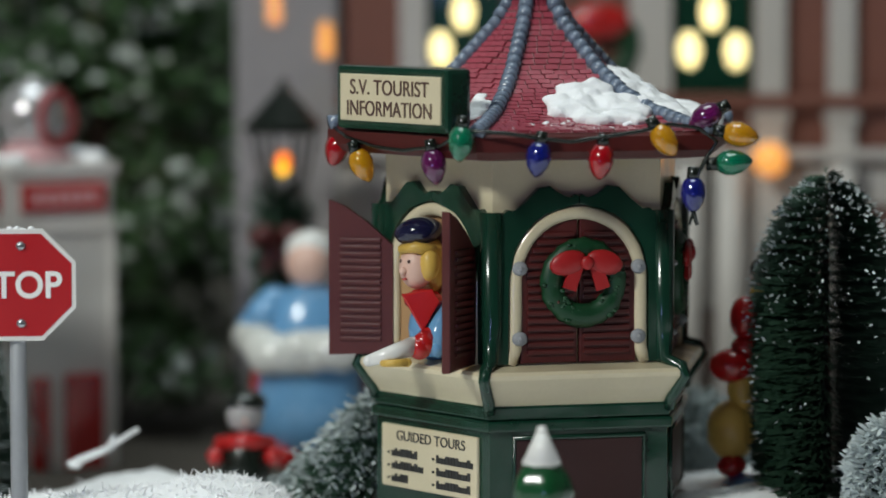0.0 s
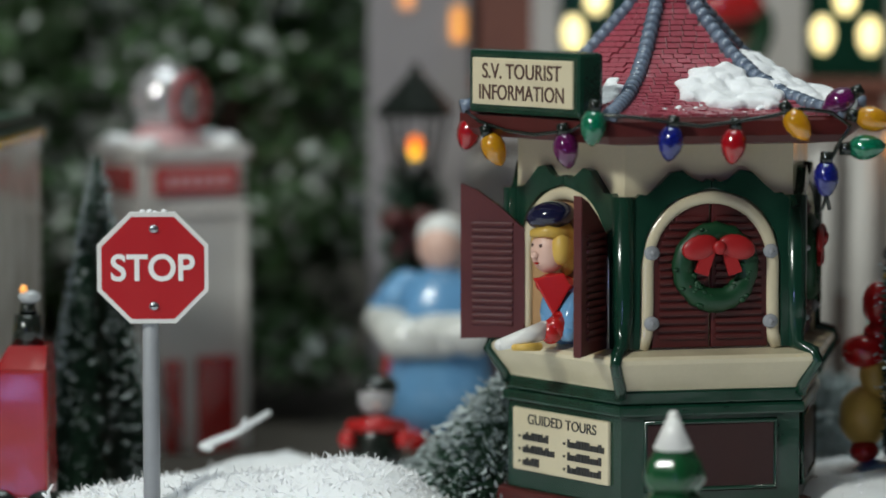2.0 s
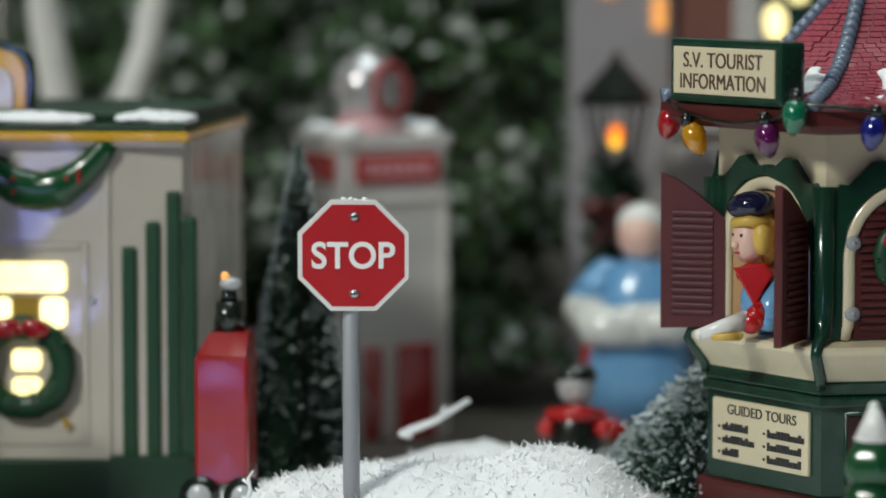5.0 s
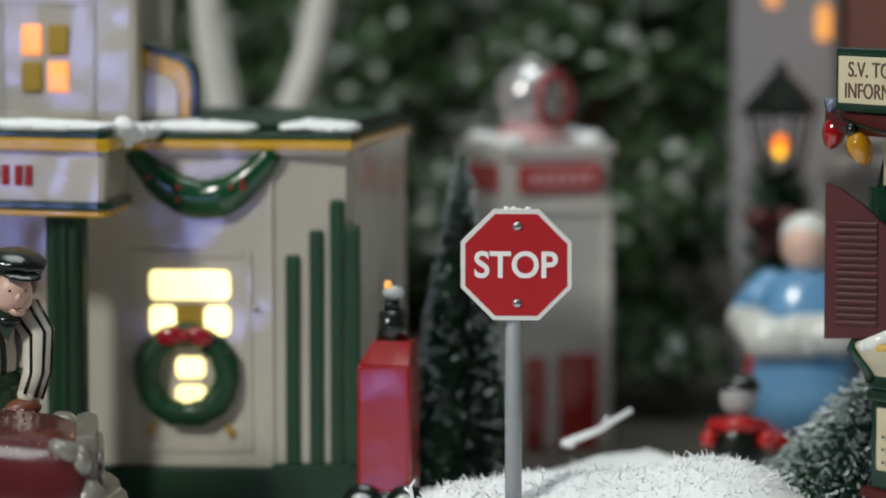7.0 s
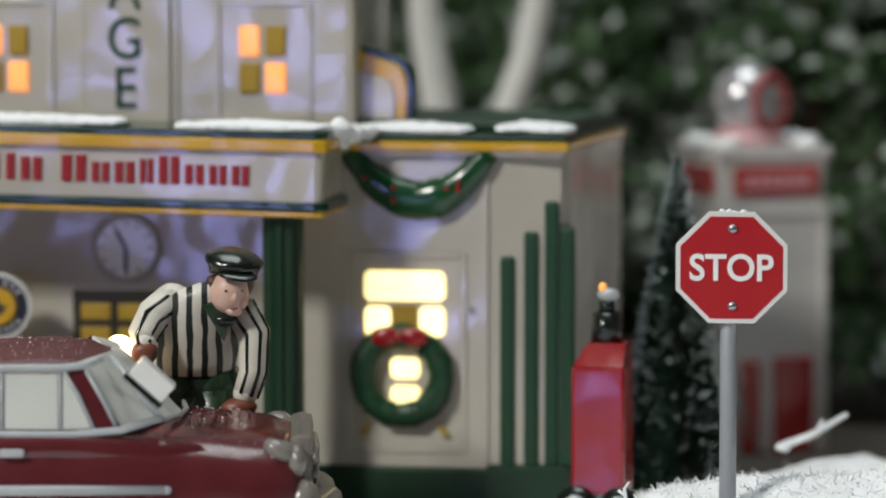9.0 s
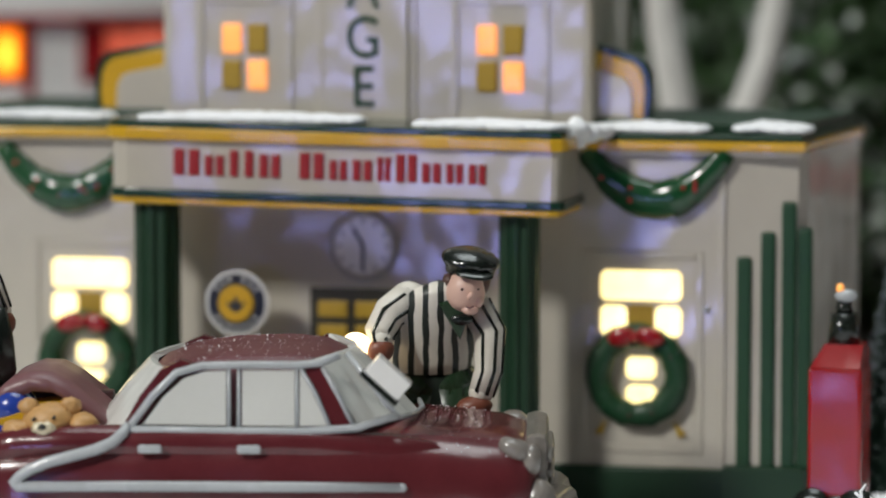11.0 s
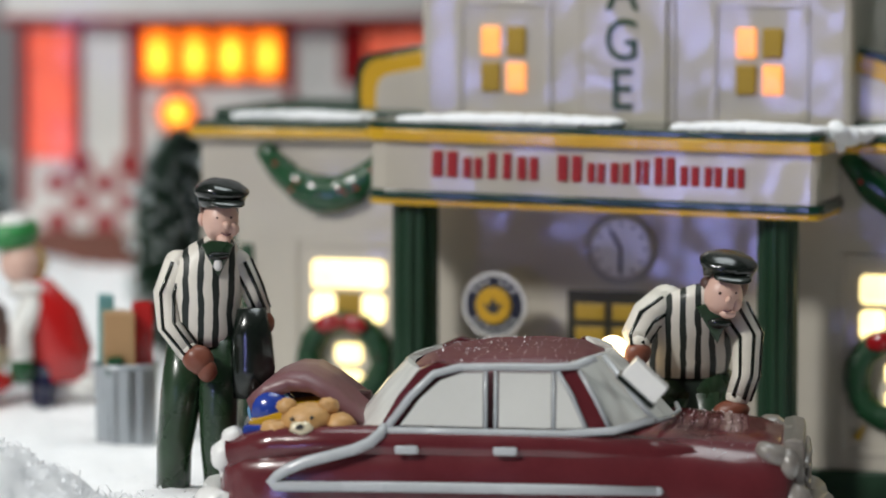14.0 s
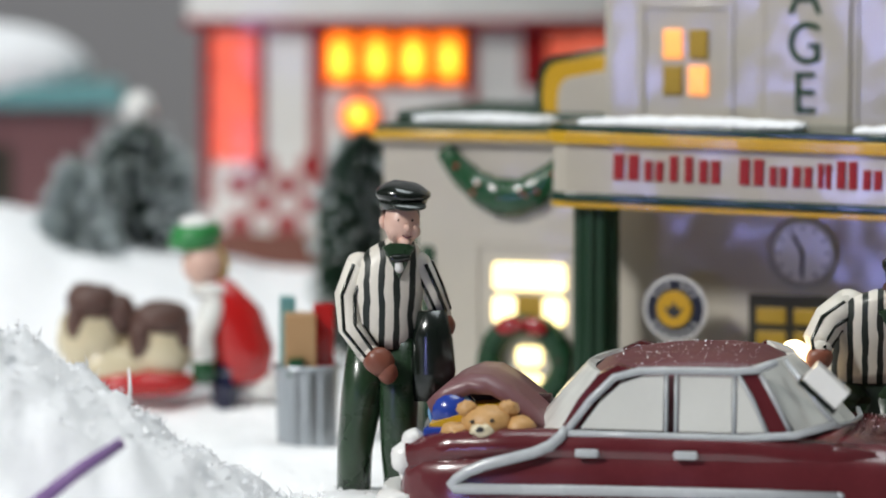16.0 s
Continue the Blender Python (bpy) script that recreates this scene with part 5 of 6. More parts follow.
    b.done("handle", lampt)


def clipboard():
    root = thing("work_box", CAR @ pose(0.0284, -0.0245, 0.0300, 0, 42, 0), "white box with a dark edge leaning on the bonnet", "box")
    b = Build(M["white"])
    b.box(-4.4, 4.2, -3, 3, 0.7, 5.0, bevel=0.3)
    b.done("box_body", root)
    b = Build(M["black"])
    b.box(-4.8, 4.6, -3.3, 3.3, -0.4, 0.7, bevel=0.2)
    b.done("dark_edge", root, "black edge strip")


def window_doll():
    b = Build(M["blue"])
    b.ball((-11.5, 15, 41), 5.6, 4.0, 7.0).ball((-13.8, 12.4, 47), 4.2, 2.8, 2.4, mat=M["red"])
    b.ball((-15.2, 13.2, 54.0), 3.8, 3.8, 4.8, mat=M["skin"]).ball((-18.0, 10.6, 53.2), 0.9, 0.9, 0.9, mat=M["skin"])
    b.ball((-14.0, 14.2, 56.0), 4.9, 4.2, 4.6, mat=M["hair"]).ball((-11.4, 14.2, 52.6), 2.0, 2.4, 4.0, mat=M["hair"])
    b.ball((-14.8, 13.6, 61.2), 5.2, 4.8, 3.0, mat=M["navy"], turn=pose(0, 0, 0, 0, -8, 0))
    b.plate([(-18.4, 48.4), (-14.0, 40.4), (-10.4, 47.0), (-12, 49.6)], 9.4, 11.0, mat=M["red"], bevel=0.4)
    limb(b, [(-9.0, 12.4, 44.0), (-10.6, 10.4, 40.0), (-11.2, 9.6, 37.6)], [2.9, 2.8, 2.4], "blue")
    limb(b, [(-12.6, 10, 39.4), (-14.6, 8.2, 37.4)], [2.3, 2.5], "red")
    limb(b, [(-16.0, 8, 37.8), (-20, 5.5, 36.6), (-25.0, 4, 35.2)], [2.0, 1.8, 1.2], "white")
    limb(b, [(-17, 4.6, 34.8), (-22, 3.4, 34.7)], [0.9, 0.7], "hair")
    b.ball((-18.5, 11.6, 55.2), 0.3, 0.3, 0.4, mat=M["brown"], seg=8).ball((-16.8, 9.9, 55.2), 0.36, 0.3, 0.4, mat=M["brown"], seg=8).ball((-17.7, 10.6, 51.5), 0.6, 0.4, 0.26, mat=M["red"], seg=8).ball((-12.6, 11.0, 54.6), 2.2, 2.6, 3.6, mat=M["hair"], seg=12)
    b.tube([(-18.6, 12, 57.6), (-15.4, 9.8, 58.2), (-11.4, 11.2, 57.4)], [1.0, 1.2, 1.3], mat=M["hair"], seg=8)
    tagged(b.done("window_figurine", at=BOOTH @ pose(-0.00905, -0.0378, 0)), "painted doll in dark beret leaning out of the booth's window", "figurine")


def blue_figure():
    b = Build(M["blue"])
    b.loft([oval(b, c, w, d, None) for c, w, d in (((0, 0, -7), 11.4, 8), ((0, 0, 4), 12.4, 8.6), ((0, 0, 14), 10.8, 8), ((0, 0, 24), 10, 7.4), ((0, 0, 30), 7.6, 6), ((0, 0, 34), 3.4, 3.4))])
    limb(b, [(-7.6, 0, 28.5), (-11.4, -1.6, 23)], [4.8, 4.9], "blue")
    limb(b, [(-12.0, -2.4, 20.6), (-8, -8, 17), (2, -9.5, 17)], [5.2, 5.6, 4.6], "pane")
    limb(b, [(7.6, 0, 28.5), (11.4, -1.6, 23)], [4.8, 4.9], "blue")
    limb(b, [(12.0, -2.4, 20.6), (8, -8, 18), (-1, -9, 18.5)], [5.2, 5.6, 4.6], "pane")
    b.ball((0, -0.5, 39), 5.2, 5.4, 6.2, mat=M["skin"]).ball((0, 1.2, 42), 5.6, 5.4, 5.4, mat=M["white"])
    b.ball((-5, -2, -8.5), 4.4, 6.5, 4.2, mat=M["red"]).ball((5, -2, -8.5), 4.4, 6.5, 4.2, mat=M["red"])
    limb(b, [(-10.5, 4, 16), (-11.6, 4, 2)], [2.6, 2.8], "red")
    b.rough(0.2, 0.3)
    tagged(b.done("villager_figurine", at=place(6.45, 0.90, 8, 2.4) @ Matrix.Diagonal((1.12, 1.1, 1.0, 1))), "painted villager figurine in a pale blue coat", "figurine")
    b = Build(M["black"])
    b.loft([oval(b, c, w, d, None) for c, w, d in (((0, 0, -13), 5.6, 5), ((0, 0, -6), 6.6, 5.6), ((0, 0, 2), 5.6, 5), ((0, 0, 6), 3.4, 3.4))])
    b.ball((0, -0.6, 10.6), 4.4, 4.4, 4.6, mat=M["stone"]).ball((0.2, 0.2, 13.2), 4.9, 4.8, 3.0, mat=M["black"]).ball((0, -4.6, 9.6), 0.7, 0.6, 0.6, mat=M["skin"], seg=8)
    limb(b, [(-5.6, -2, 4), (0, -5, 5), (5.6, -2, 4)], [1.8, 1.9, 1.8], "red")
    b.ball((-7, -3, 1), 2.0, 2.0, 2.2, mat=M["red"]).ball((6.4, -3, 1), 2.0, 2.0, 2.2, mat=M["red"])
    tagged(b.done("small_figurine", at=place(5.42, 0.845, 0, 0)), "small dark figurine with pale head and red scarf", "figurine")


def right_figure():
    b = Build(M["yellow"])
    b.ball((-0.6, 0, 15), 5.6, 5.2, 6.8, mat=M["hair"]).ball((1.6, 0, 24), 3.4, 3.6, 5.0, mat=M["hair"])
    b.ball((-0.8, -1, 29.4), 5.0, 4.2, 3.8, mat=M["red"]).ball((2.4, 0, 33.4), 3.4, 3.2, 2.4, mat=M["red"]).ball((2.2, 0, 39.6), 3.6, 3.6, 4.8, mat=M["red"])
    b.ball((6.6, 0, 48.2), 3.4, 3.6, 3.8, mat=M["skin"]).ball((6.8, 0.6, 50.4), 3.8, 3.8, 3.0, mat=M["black"]).ball((5.4, -1, 45.2), 2.4, 2.4, 2.0, mat=M["hair"])
    b.ball((-0.6, -1, 7.6), 3.4, 4.2, 2.6, mat=M["red"]).ball((2, -1, 2.6), 5.0, 5.0, 3.0, mat=M["blue"])
    b.rough(0.3, 0.3)
    tagged(b.done("villager_figurine", at=place(13.24, 0.785, 0, 0)), "painted figurine in red and yellow clothes behind the topiary", "figurine")


def playing_child():
    b = Build(M["red"])
    b.loft([oval(b, c, w, d, None) for c, w, d in (((4, 0, 10), 7.6, 6), ((4.6, 0, 18), 8.2, 6.4), ((2.4, 0, 28), 7.0, 5.8), ((-1.6, 0, 35), 4.0, 4.0))])
    b.ball((-4.6, -1, 39), 5.2, 5.0, 5.4, mat=M["skin"]).ball((-3.2, 0.6, 38.4), 5.0, 4.8, 5.6, mat=M["hair"]).ball((-6.4, 0, 46), 6.6, 6.4, 4.4, mat=M["leaf"], turn=pose(0, 0, 0, 0, -14, 0)).ball((-7.4, 0, 43.6), 6.2, 6.2, 1.6, mat=M["leaf"]).ball((-6.0, -0.6, 48.6), 4.6, 4.6, 2.6, mat=M["white"])
    b.ball((-3, -1, 32.6), 5.2, 5.0, 2.6, mat=M["white"]).ball((9.6, 0, 9), 6.0, 5.0, 3.4, mat=M["white"])
    limb(b, [(-2, -3, 29), (-5, -5, 22), (-4.6, -6, 17)], [3.2, 3.0, 2.8], "white")
    b.ball((-4.6, -6, 13.6), 3.2, 3.0, 4.0, mat=M["holly"])
    limb(b, [(1, -2, 13), (0.6, -4, 5.6)], [4.0, 3.4], "navy")
    b.rough(0.2, 0.3)
    tagged(b.done("child_figurine", at=place(-17.0, 0.88, 0, 1.4)), "painted child figurine in red coat and green hat", "figurine")
    b = Build(M["tan"])
    at = place(-18.5, 0.88, 0, 0)
    b.ball((-9, 0, 22), 8.6, 6, 9.6, mat=M["cream"]).ball((7.5, -2, 20), 8.6, 6, 9.0, mat=M["cream"]).ball((-1, -1, 15), 12, 6, 6, mat=M["cream"])
    b.ball((-8.6, -2, 31.6), 6.6, 5, 4.8, mat=M["brown"]).ball((-12.6, -3, 26), 2.8, 2.6, 5.6, mat=M["brown"]).ball((-1.6, -2.4, 28), 4.0, 3.2, 5.4, mat=M["brown"]).ball((8, -4, 27.4), 7.4, 5, 4.6, mat=M["brown"]).ball((3.0, -5.4, 22.6), 3.2, 2.8, 5.2, mat=M["brown"]).ball((13.2, -5, 23.6), 2.8, 2.6, 4.4, mat=M["brown"])
    b.ball((4, -3, 11.6), 13, 7, 3.6, mat=M["red"])
    b.rough(0.8, 0.2)
    tagged(b.done("sled_figurine", at=at), "cream and brown painted figurine on a red sled", "figurine")
    b = Build(M["red"])
    b.ball((0, 0, 24), 6, 5, 5.5).ball((-2, 0, 34), 4.6, 4.6, 5.4, mat=M["tan"]).ball((-2.6, 0, 38), 5, 4.8, 4.0, mat=M["brown"]).ball((2, 0, 16), 8, 6, 8)
    tagged(b.done("child_figurine", at=place(-20.9, 0.84, 0, 2)), "painted figurine in red behind the snow bank", "figurine")


attendant_standing()
attendant_bending()
clipboard()
window_doll()
blue_figure()
right_figure()
playing_child()

# ---- small things along the street ----


def gas_pump():
    root = thing("gas_pump", place(1.78, 0.925, -24, -5.4) @ Matrix.Scale(1.045, 4), "tall white fuel pump with red panels and round glass globe", "fuel pump")
    b = Build(M["pump_white"])
    b.box(-1.5, 27, 0, 28, -14, 64, bevel=0.8)
    body = b.done("body", root, "white glazed pump body")
    for name, x0, x1, y0, y1, z0, z1 in (("cap", -2.4, 28, -0.9, 29, 64.2, 67.4), ("moulding", -2.4, 28, -0.9, 29, 50, 51.6), ("corner_strip", -2.3, -0.4, -0.7, 1.5, -14, 50), ("corner_strip", 25.6, 27.4, -0.7, 1.5, -14, 50)):
        b = Build(M["pump_white"])
        b.box(x0, x1, y0, y1, z0, z1, bevel=0.5)
        b.done(name, body)
    for x0, x1, z0, z1 in ((2.0, 24.4, 55.4, 62.4), (4.0, 9.0, -9, 14.5), (13.0, 23.4, -9, 15)):
        b = Build(M["red"])
        b.box(x0, x1, -1.3, 0.3, z0, z1, bevel=0.6)
        panel = b.done("red_panel", body, "glossy red panel")
        if z0 > 50:
            for k in range(6):
                b = Build(M["pink"])
                b.box(x0 + 2.4 + 3.1 * k, x0 + 4.3 + 3.1 * k, -1.5, -1.2, z0 + 1.8, z1 - 1.8, bevel=0)
                b.done("print_bar", panel)
    b = Build(M["red"])
    b.box(-2.1, 0, 4, 24, 55.4, 62.4, bevel=0.5)
    b.done("side_panel", body, "red side panel")
    b = Build(M["pink"])
    b.cone((10.5, 11, 67), (10.5, 11, 72), 11, 6.5, seg=24)
    b.done("globe_base", root, "pale red globe base")
    b = Build(M["globe"])
    b.ball((10.5, 11, 78.6), 9.0, 8.6, 9.0, seg=32)
    globe = b.done("globe", root, "silvery white globe")
    face = Matrix.Translation((10.5, 11, 78.6)) @ pose(0, 0, 0, 0, 0, 18)
    b = Build(M["emblem"])
    b.tube([(5.2 * math.cos(t) + 1.2, -7.0, 6.4 * math.sin(t) - 0.6) for t in (2 * math.pi * k / 30 for k in range(30))], 1.2, closed=True)
    b.plate(arc(1.2, -0.6, 5.2, 6.4, 0, 350, 29), -7.3, -4.5)
    b.plate(arc(1.2, -2.2, 3.4, 2.8, 0, 350, 24), -7.7, -7.2, mat=M["stone"])
    b.plate([(-2.0, 1.0), (1.2, 3.2), (4.4, 1.0), (4.4, -0.2), (1.2, 1.8), (-2.0, -0.2)], -7.7, -7.2, mat=M["pink"])
    bmesh.ops.transform(b.bm, matrix=face, verts=b.bm.verts)
    b.done("globe_face", globe, "round red emblem face")
    b = Build(M["globe"])
    b.tube([(-2.6, -1.6, 48), (-3.4, -3.0, 34), (-1.4, -3.6, 20), (2.0, -4.0, 6), (7.0, -5.0, -8)], 0.55, seg=8)
    b.done("hose", root, "thin pale curved hose")
    b = Build(M["snow"])
    for x, y, r in ((1, 3, 4), (3, 22, 5), (24, 5, 3.4), (25, 20, 4), (-1, 12, 4)):
        b.ball((x, y, 68), r, r, 1.8, seg=12)
    b.ball((10.5, 11, 87.4), 1.8, 1.8, 1.0, seg=12)
    b.rough(0.8, 0.3).done("snow_cap", root, "white snow on the pump's top")


def service_cart():
    root = thing("oil_dispenser", place(-0.2, 0.782, 10, -5), "deep red enamel oil dispenser on small wheels beside the garage", "service cart")
    b = Build(M["deep_red"])
    b.box(-5.8, 6.0, -5, 7, 3, 31, bevel=0.8)
    b.loft([[(-5.4, -4.6, 31), (5.6, -4.6, 31), (5.6, 6.6, 31), (-5.4, 6.6, 31)], [(-2.6, -2.5, 36), (5.8, -2.5, 36), (5.8, 5, 36), (-2.6, 5, 36)]], smooth=False)
    b.done("tank", root, "glossy red tank")
    b = Build(M["black"])
    b.cone((1, 1, 35.6), (1, 1, 42.5), 3.6, 3.0).cone((1, 1, 42.5), (1, 1, 45), 2.0, 1.6)
    b.done("pump_head", root, "black pump head")
    b = Build(M["silver"])
    b.ball((1.6, 0, 46.4), 2.6, 2.2, 1.5)
    b.done("cap", root)
    b = Build(M["glow_amber"])
    b.ball((0.4, -0.6, 48.0), 0.9, 0.9, 1.1)
    b.done("lamp", root, "small amber light")
    for x in (-4.5, 5.2):
        b = Build(M["black"])
        b.cone((x, -6.8, 0.6), (x, -4.4, 0.6), 4.4, 4.4, seg=24)
        wheel = b.done("wheel", root)
        b = Build(M["silver"])
        b.cone((x, -7.2, 0.6), (x, -6.6, 0.6), 2.4, 2.8, seg=18)
        b.done("hub", wheel)


def street_lamp():
    root = thing("street_lamp", place(6.05, 0.95, 12), "black lantern street lamp with garland and red bow", "street lamp")
    b = Build(M["black"])
    b.cone((0, 0, -16), (0, 0, 56), 2.6, 1.6).cone((0, 0, -16), (0, 0, -10), 7, 4)
    b.done("pole", root, "black pole")
    b = Build(M["black"])
    b.cone((0, 0, 73), (0, 0, 84), 11.4, 1.0, seg=6, smooth=False).cone((0, 0, 71.6), (0, 0, 73.2), 10.4, 11.4, seg=6, smooth=False).ball((0, 0, 84.5), 1.4)
    b.done("lantern_roof", root, "black pitched lantern roof")
    for k in range(6):
        t = radians(60 * k)
        b = Build(M["black"])
        b.tube([(8.6 * math.cos(t), 8.6 * math.sin(t), 72), (5.2 * math.cos(t), 5.2 * math.sin(t), 56)], 0.6, seg=6)
        b.done("lantern_bar", root)
    b = Build(M["black"])
    b.cone((0, 0, 54), (0, 0, 57), 3.4, 6, seg=6, smooth=False)
    b.done("lantern_base", root)
    b = Build(M["glow_orange"])
    b.ball((0, 0, 63.6), 2.0, 2.0, 2.8)
    flame = b.done("flame", root, "glowing orange flame bulb")
    b = Build(M["glow_core"])
    b.ball((0, -1.2, 61.9), 1.4, 1.4, 1.6)
    b.done("flame_core", flame)
    verts, faces = [], []
    brush(verts, faces, random.Random(3), lambda h: 8.5 - 2.0 * math.cos(h * 40), -12, 55, 1500, 0.8, 4)
    raw("garland", verts, faces, M["needle"], root, "dark green garland wound round the pole")
    b = Build(M["maroon"])
    for s in (-1, 1):
        b.ball((s * 4, -9, 45), 4, 2, 3, turn=pose(0, 0, 0, 0, s * 20, 0), seg=12)
        b.plate([(0, 44), (s * 5, 36), (s * 2, 35)], -9.5, -8.5)
    b.done("bow", root, "red ribbon bow")


def brush(verts, faces, rnd, radius, z0, z1, count, thick, droop, lo=0.0, tier=0.0):
    """Bristles standing out from an upright axis; radius(u) with u from 0 at the foot to 1 at the tip."""
    for i in range(count):
        u = rnd.random()
        z, a = z0 + (z1 - z0) * u, rnd.uniform(0, 2 * math.pi)
        if tier:
            # bristles bunch along the turns of the twisted wire
            turn = a / (2 * math.pi)
            z = (round(z / tier - turn) + turn) * tier + rnd.gauss(0, 0.2 * tier)
        r = radius(u) * rnd.uniform(0.86, 1.06)
        c, s = math.cos(a), math.sin(a)
        d = rnd.gauss(0, droop)
        dx, dy = -s * thick, c * thick
        k = len(verts)
        r0 = r * lo
        w = rnd.gauss(0, r * 0.10)
        verts += [(r0 * c, r0 * s, z), (r * c + dx - s * w, r * s + dy + c * w, z + d), (r * c - dx - s * w, r * s - dy + c * w, z + d + thick)]
        faces.append((k, k + 1, k + 2))


def brush_tree(name, at, radius, z0, z1, count, frost, seed, label, thick=0.3, droop=1.2, snow_top=0.0, flake=1.0, tier=0.0):
    rnd = random.Random(seed)
    root = thing(name, at, label, "bottle-brush tree", "bottle-brush trees")
    b = Build(M["brown"])
    b.cone((0, 0, z0 - 8), (0, 0, z0 + (z1 - z0) * 0.97), 2.2, 0.5, seg=10)
    b.done("trunk", root, "thin wire trunk")
    verts, faces = [], []
    brush(verts, faces, rnd, lambda u: radius(u) * 0.96, z0, z1, count, thick, droop, 0.0, tier)
    raw("crown", verts, faces, M["needle"], root, "dark green bristles")
    verts, faces = [], []
    for i in range(int(count * frost)):
        u = rnd.random() ** (1 - 0.66 * snow_top)
        z, a = z0 + (z1 - z0) * u, rnd.uniform(0, 2 * math.pi)
        r = radius(u) * rnd.uniform(0.93, 1.07)
        c, s = math.cos(a), math.sin(a)
        p = Vector((r * c, r * s, z + rnd.gauss(0, droop)))
        d = Vector((c, s, rnd.gauss(0.2, 0.5))).normalized() * rnd.uniform(0.8, 2.6) * thick * 3.4 * flake
        w = d.cross(Vector((rnd.gauss(0, 1), rnd.gauss(0, 1), rnd.gauss(0, 1)))).normalized() * thick * 1.1 * flake
        k = len(verts)
        verts += [p - w, p + w, p + d * 0.6 + w * 1.2, p + d, p + d * 0.6 - w * 1.2]
        faces.append((k, k + 1, k + 2, k + 3, k + 4))
    raw("frost", verts, faces, M["frost"], root, "frosted white bristle tips", kind="stuff")
    return root


cone_shape = lambda r: (lambda u: r * (1 - u) ** 0.85 + 0.6)
dome = lambda r: (lambda u: r * (0.92 + 0.08 * math.sin(3 * u)) * (1 if u < 0.62 else math.sqrt(max(0.0, 1 - ((u - 0.62) / 0.38) ** 2))) + 0.3)
gas_pump()
service_cart()
street_lamp()
brush_tree("topiary", place(14.66, 0.775), dome(16.0), -4, 71, 16000, 0.058, 11, "tall rounded dark green brush topiary with frosted tips", 0.22, 0.35, 1.12, 0.8, 2.3)
brush_tree("brush_tree", place(7.8, 0.79), cone_shape(33), -9, 23.5, 17000, 0.42, 12, "wide frosted green brush tree beside the booth", 0.36, 1.5, 0.0, 0.8)
brush_tree("brush_tree", place(1.0, 0.835), cone_shape(14), -10, 66, 9000, 0.22, 13, "slender dark green brush tree with frosted tips", 0.30, 1.2, 0.0, 0.55)
brush_tree("brush_bush", place(12.35, 0.845), dome(15), -12, 14, 6000, 2.0, 14, "low frosted grey-green brush bush behind the booth", 0.35, 1.4)
brush_tree("brush_bush", place(15.95, 0.755), dome(11), -6, 21, 5000, 1.8, 15, "low frosted grey-green brush bush beside the topiary", 0.3, 1.2)
brush_tree("brush_tree", place(-18.3, 0.98), dome(12.5), 36, 66, 8000, 0.14, 16, "round dark green brush shrub on the snowy slope", 0.5, 1.8)
brush_tree("brush_tree", place(-19.3, 0.965), cone_shape(11), 34, 58, 5000, 0.5, 26, "small frosted brush tree on the snowy slope", 0.5, 1.8)
brush_tree("brush_tree", place(-14.75, 0.93), dome(12), 5, 68, 8000, 0.10, 17, "tall dark green brush shrub behind the garage", 0.4, 1.6)


def tiny_tree():
    root = thing("snow_capped_tree", place(10.16, 0.69, 0, 1.2), "little glazed green tree with white snow cap", "miniature tree")
    b = Build(M["holly"])
    for z, r, h in ((-2, 6.6, 9), (6, 6.0, 7), (11.4, 6.0, 9.4)):
        n = 20
        b.loft([[(q * (1 + 0.08 * math.cos(5 * t)) * math.cos(t), q * (1 + 0.08 * math.cos(5 * t)) * math.sin(t), zz) for t in (2 * math.pi * k / n for k in range(n))] for q, zz in ((r * 0.75, z), (r, z + h * 0.25), (r * 0.85, z + h * 0.6), (r * 0.45, z + h))])
    b.rough(0.25, 0.4).done("crown", root, "glossy green tiers")
    b = Build(M["white"])
    b.cone((0, 0, 19.8), (0, 0, 26.2), 3.9, 0.9, seg=20).ball((0, 0, 26.0), 1.1).ball((0, 0, 20.0), 3.9, 3.9, 1.0)
    b.rough(0.2, 0.5).done("snow_cap", root, "white glazed snow cap")
    b = Build(M["white"])
    for x, y, r in ((-7, -1, 4.4), (7.6, 0, 4.2), (-2, -5, 3.6), (4, -5, 3.2)):
        b.ball((x, y, 1.5), r, r, r * 0.9)
    b.rough(0.4, 0.3).done("snow_foot", root, "white glazed snow foot")


tiny_tree()


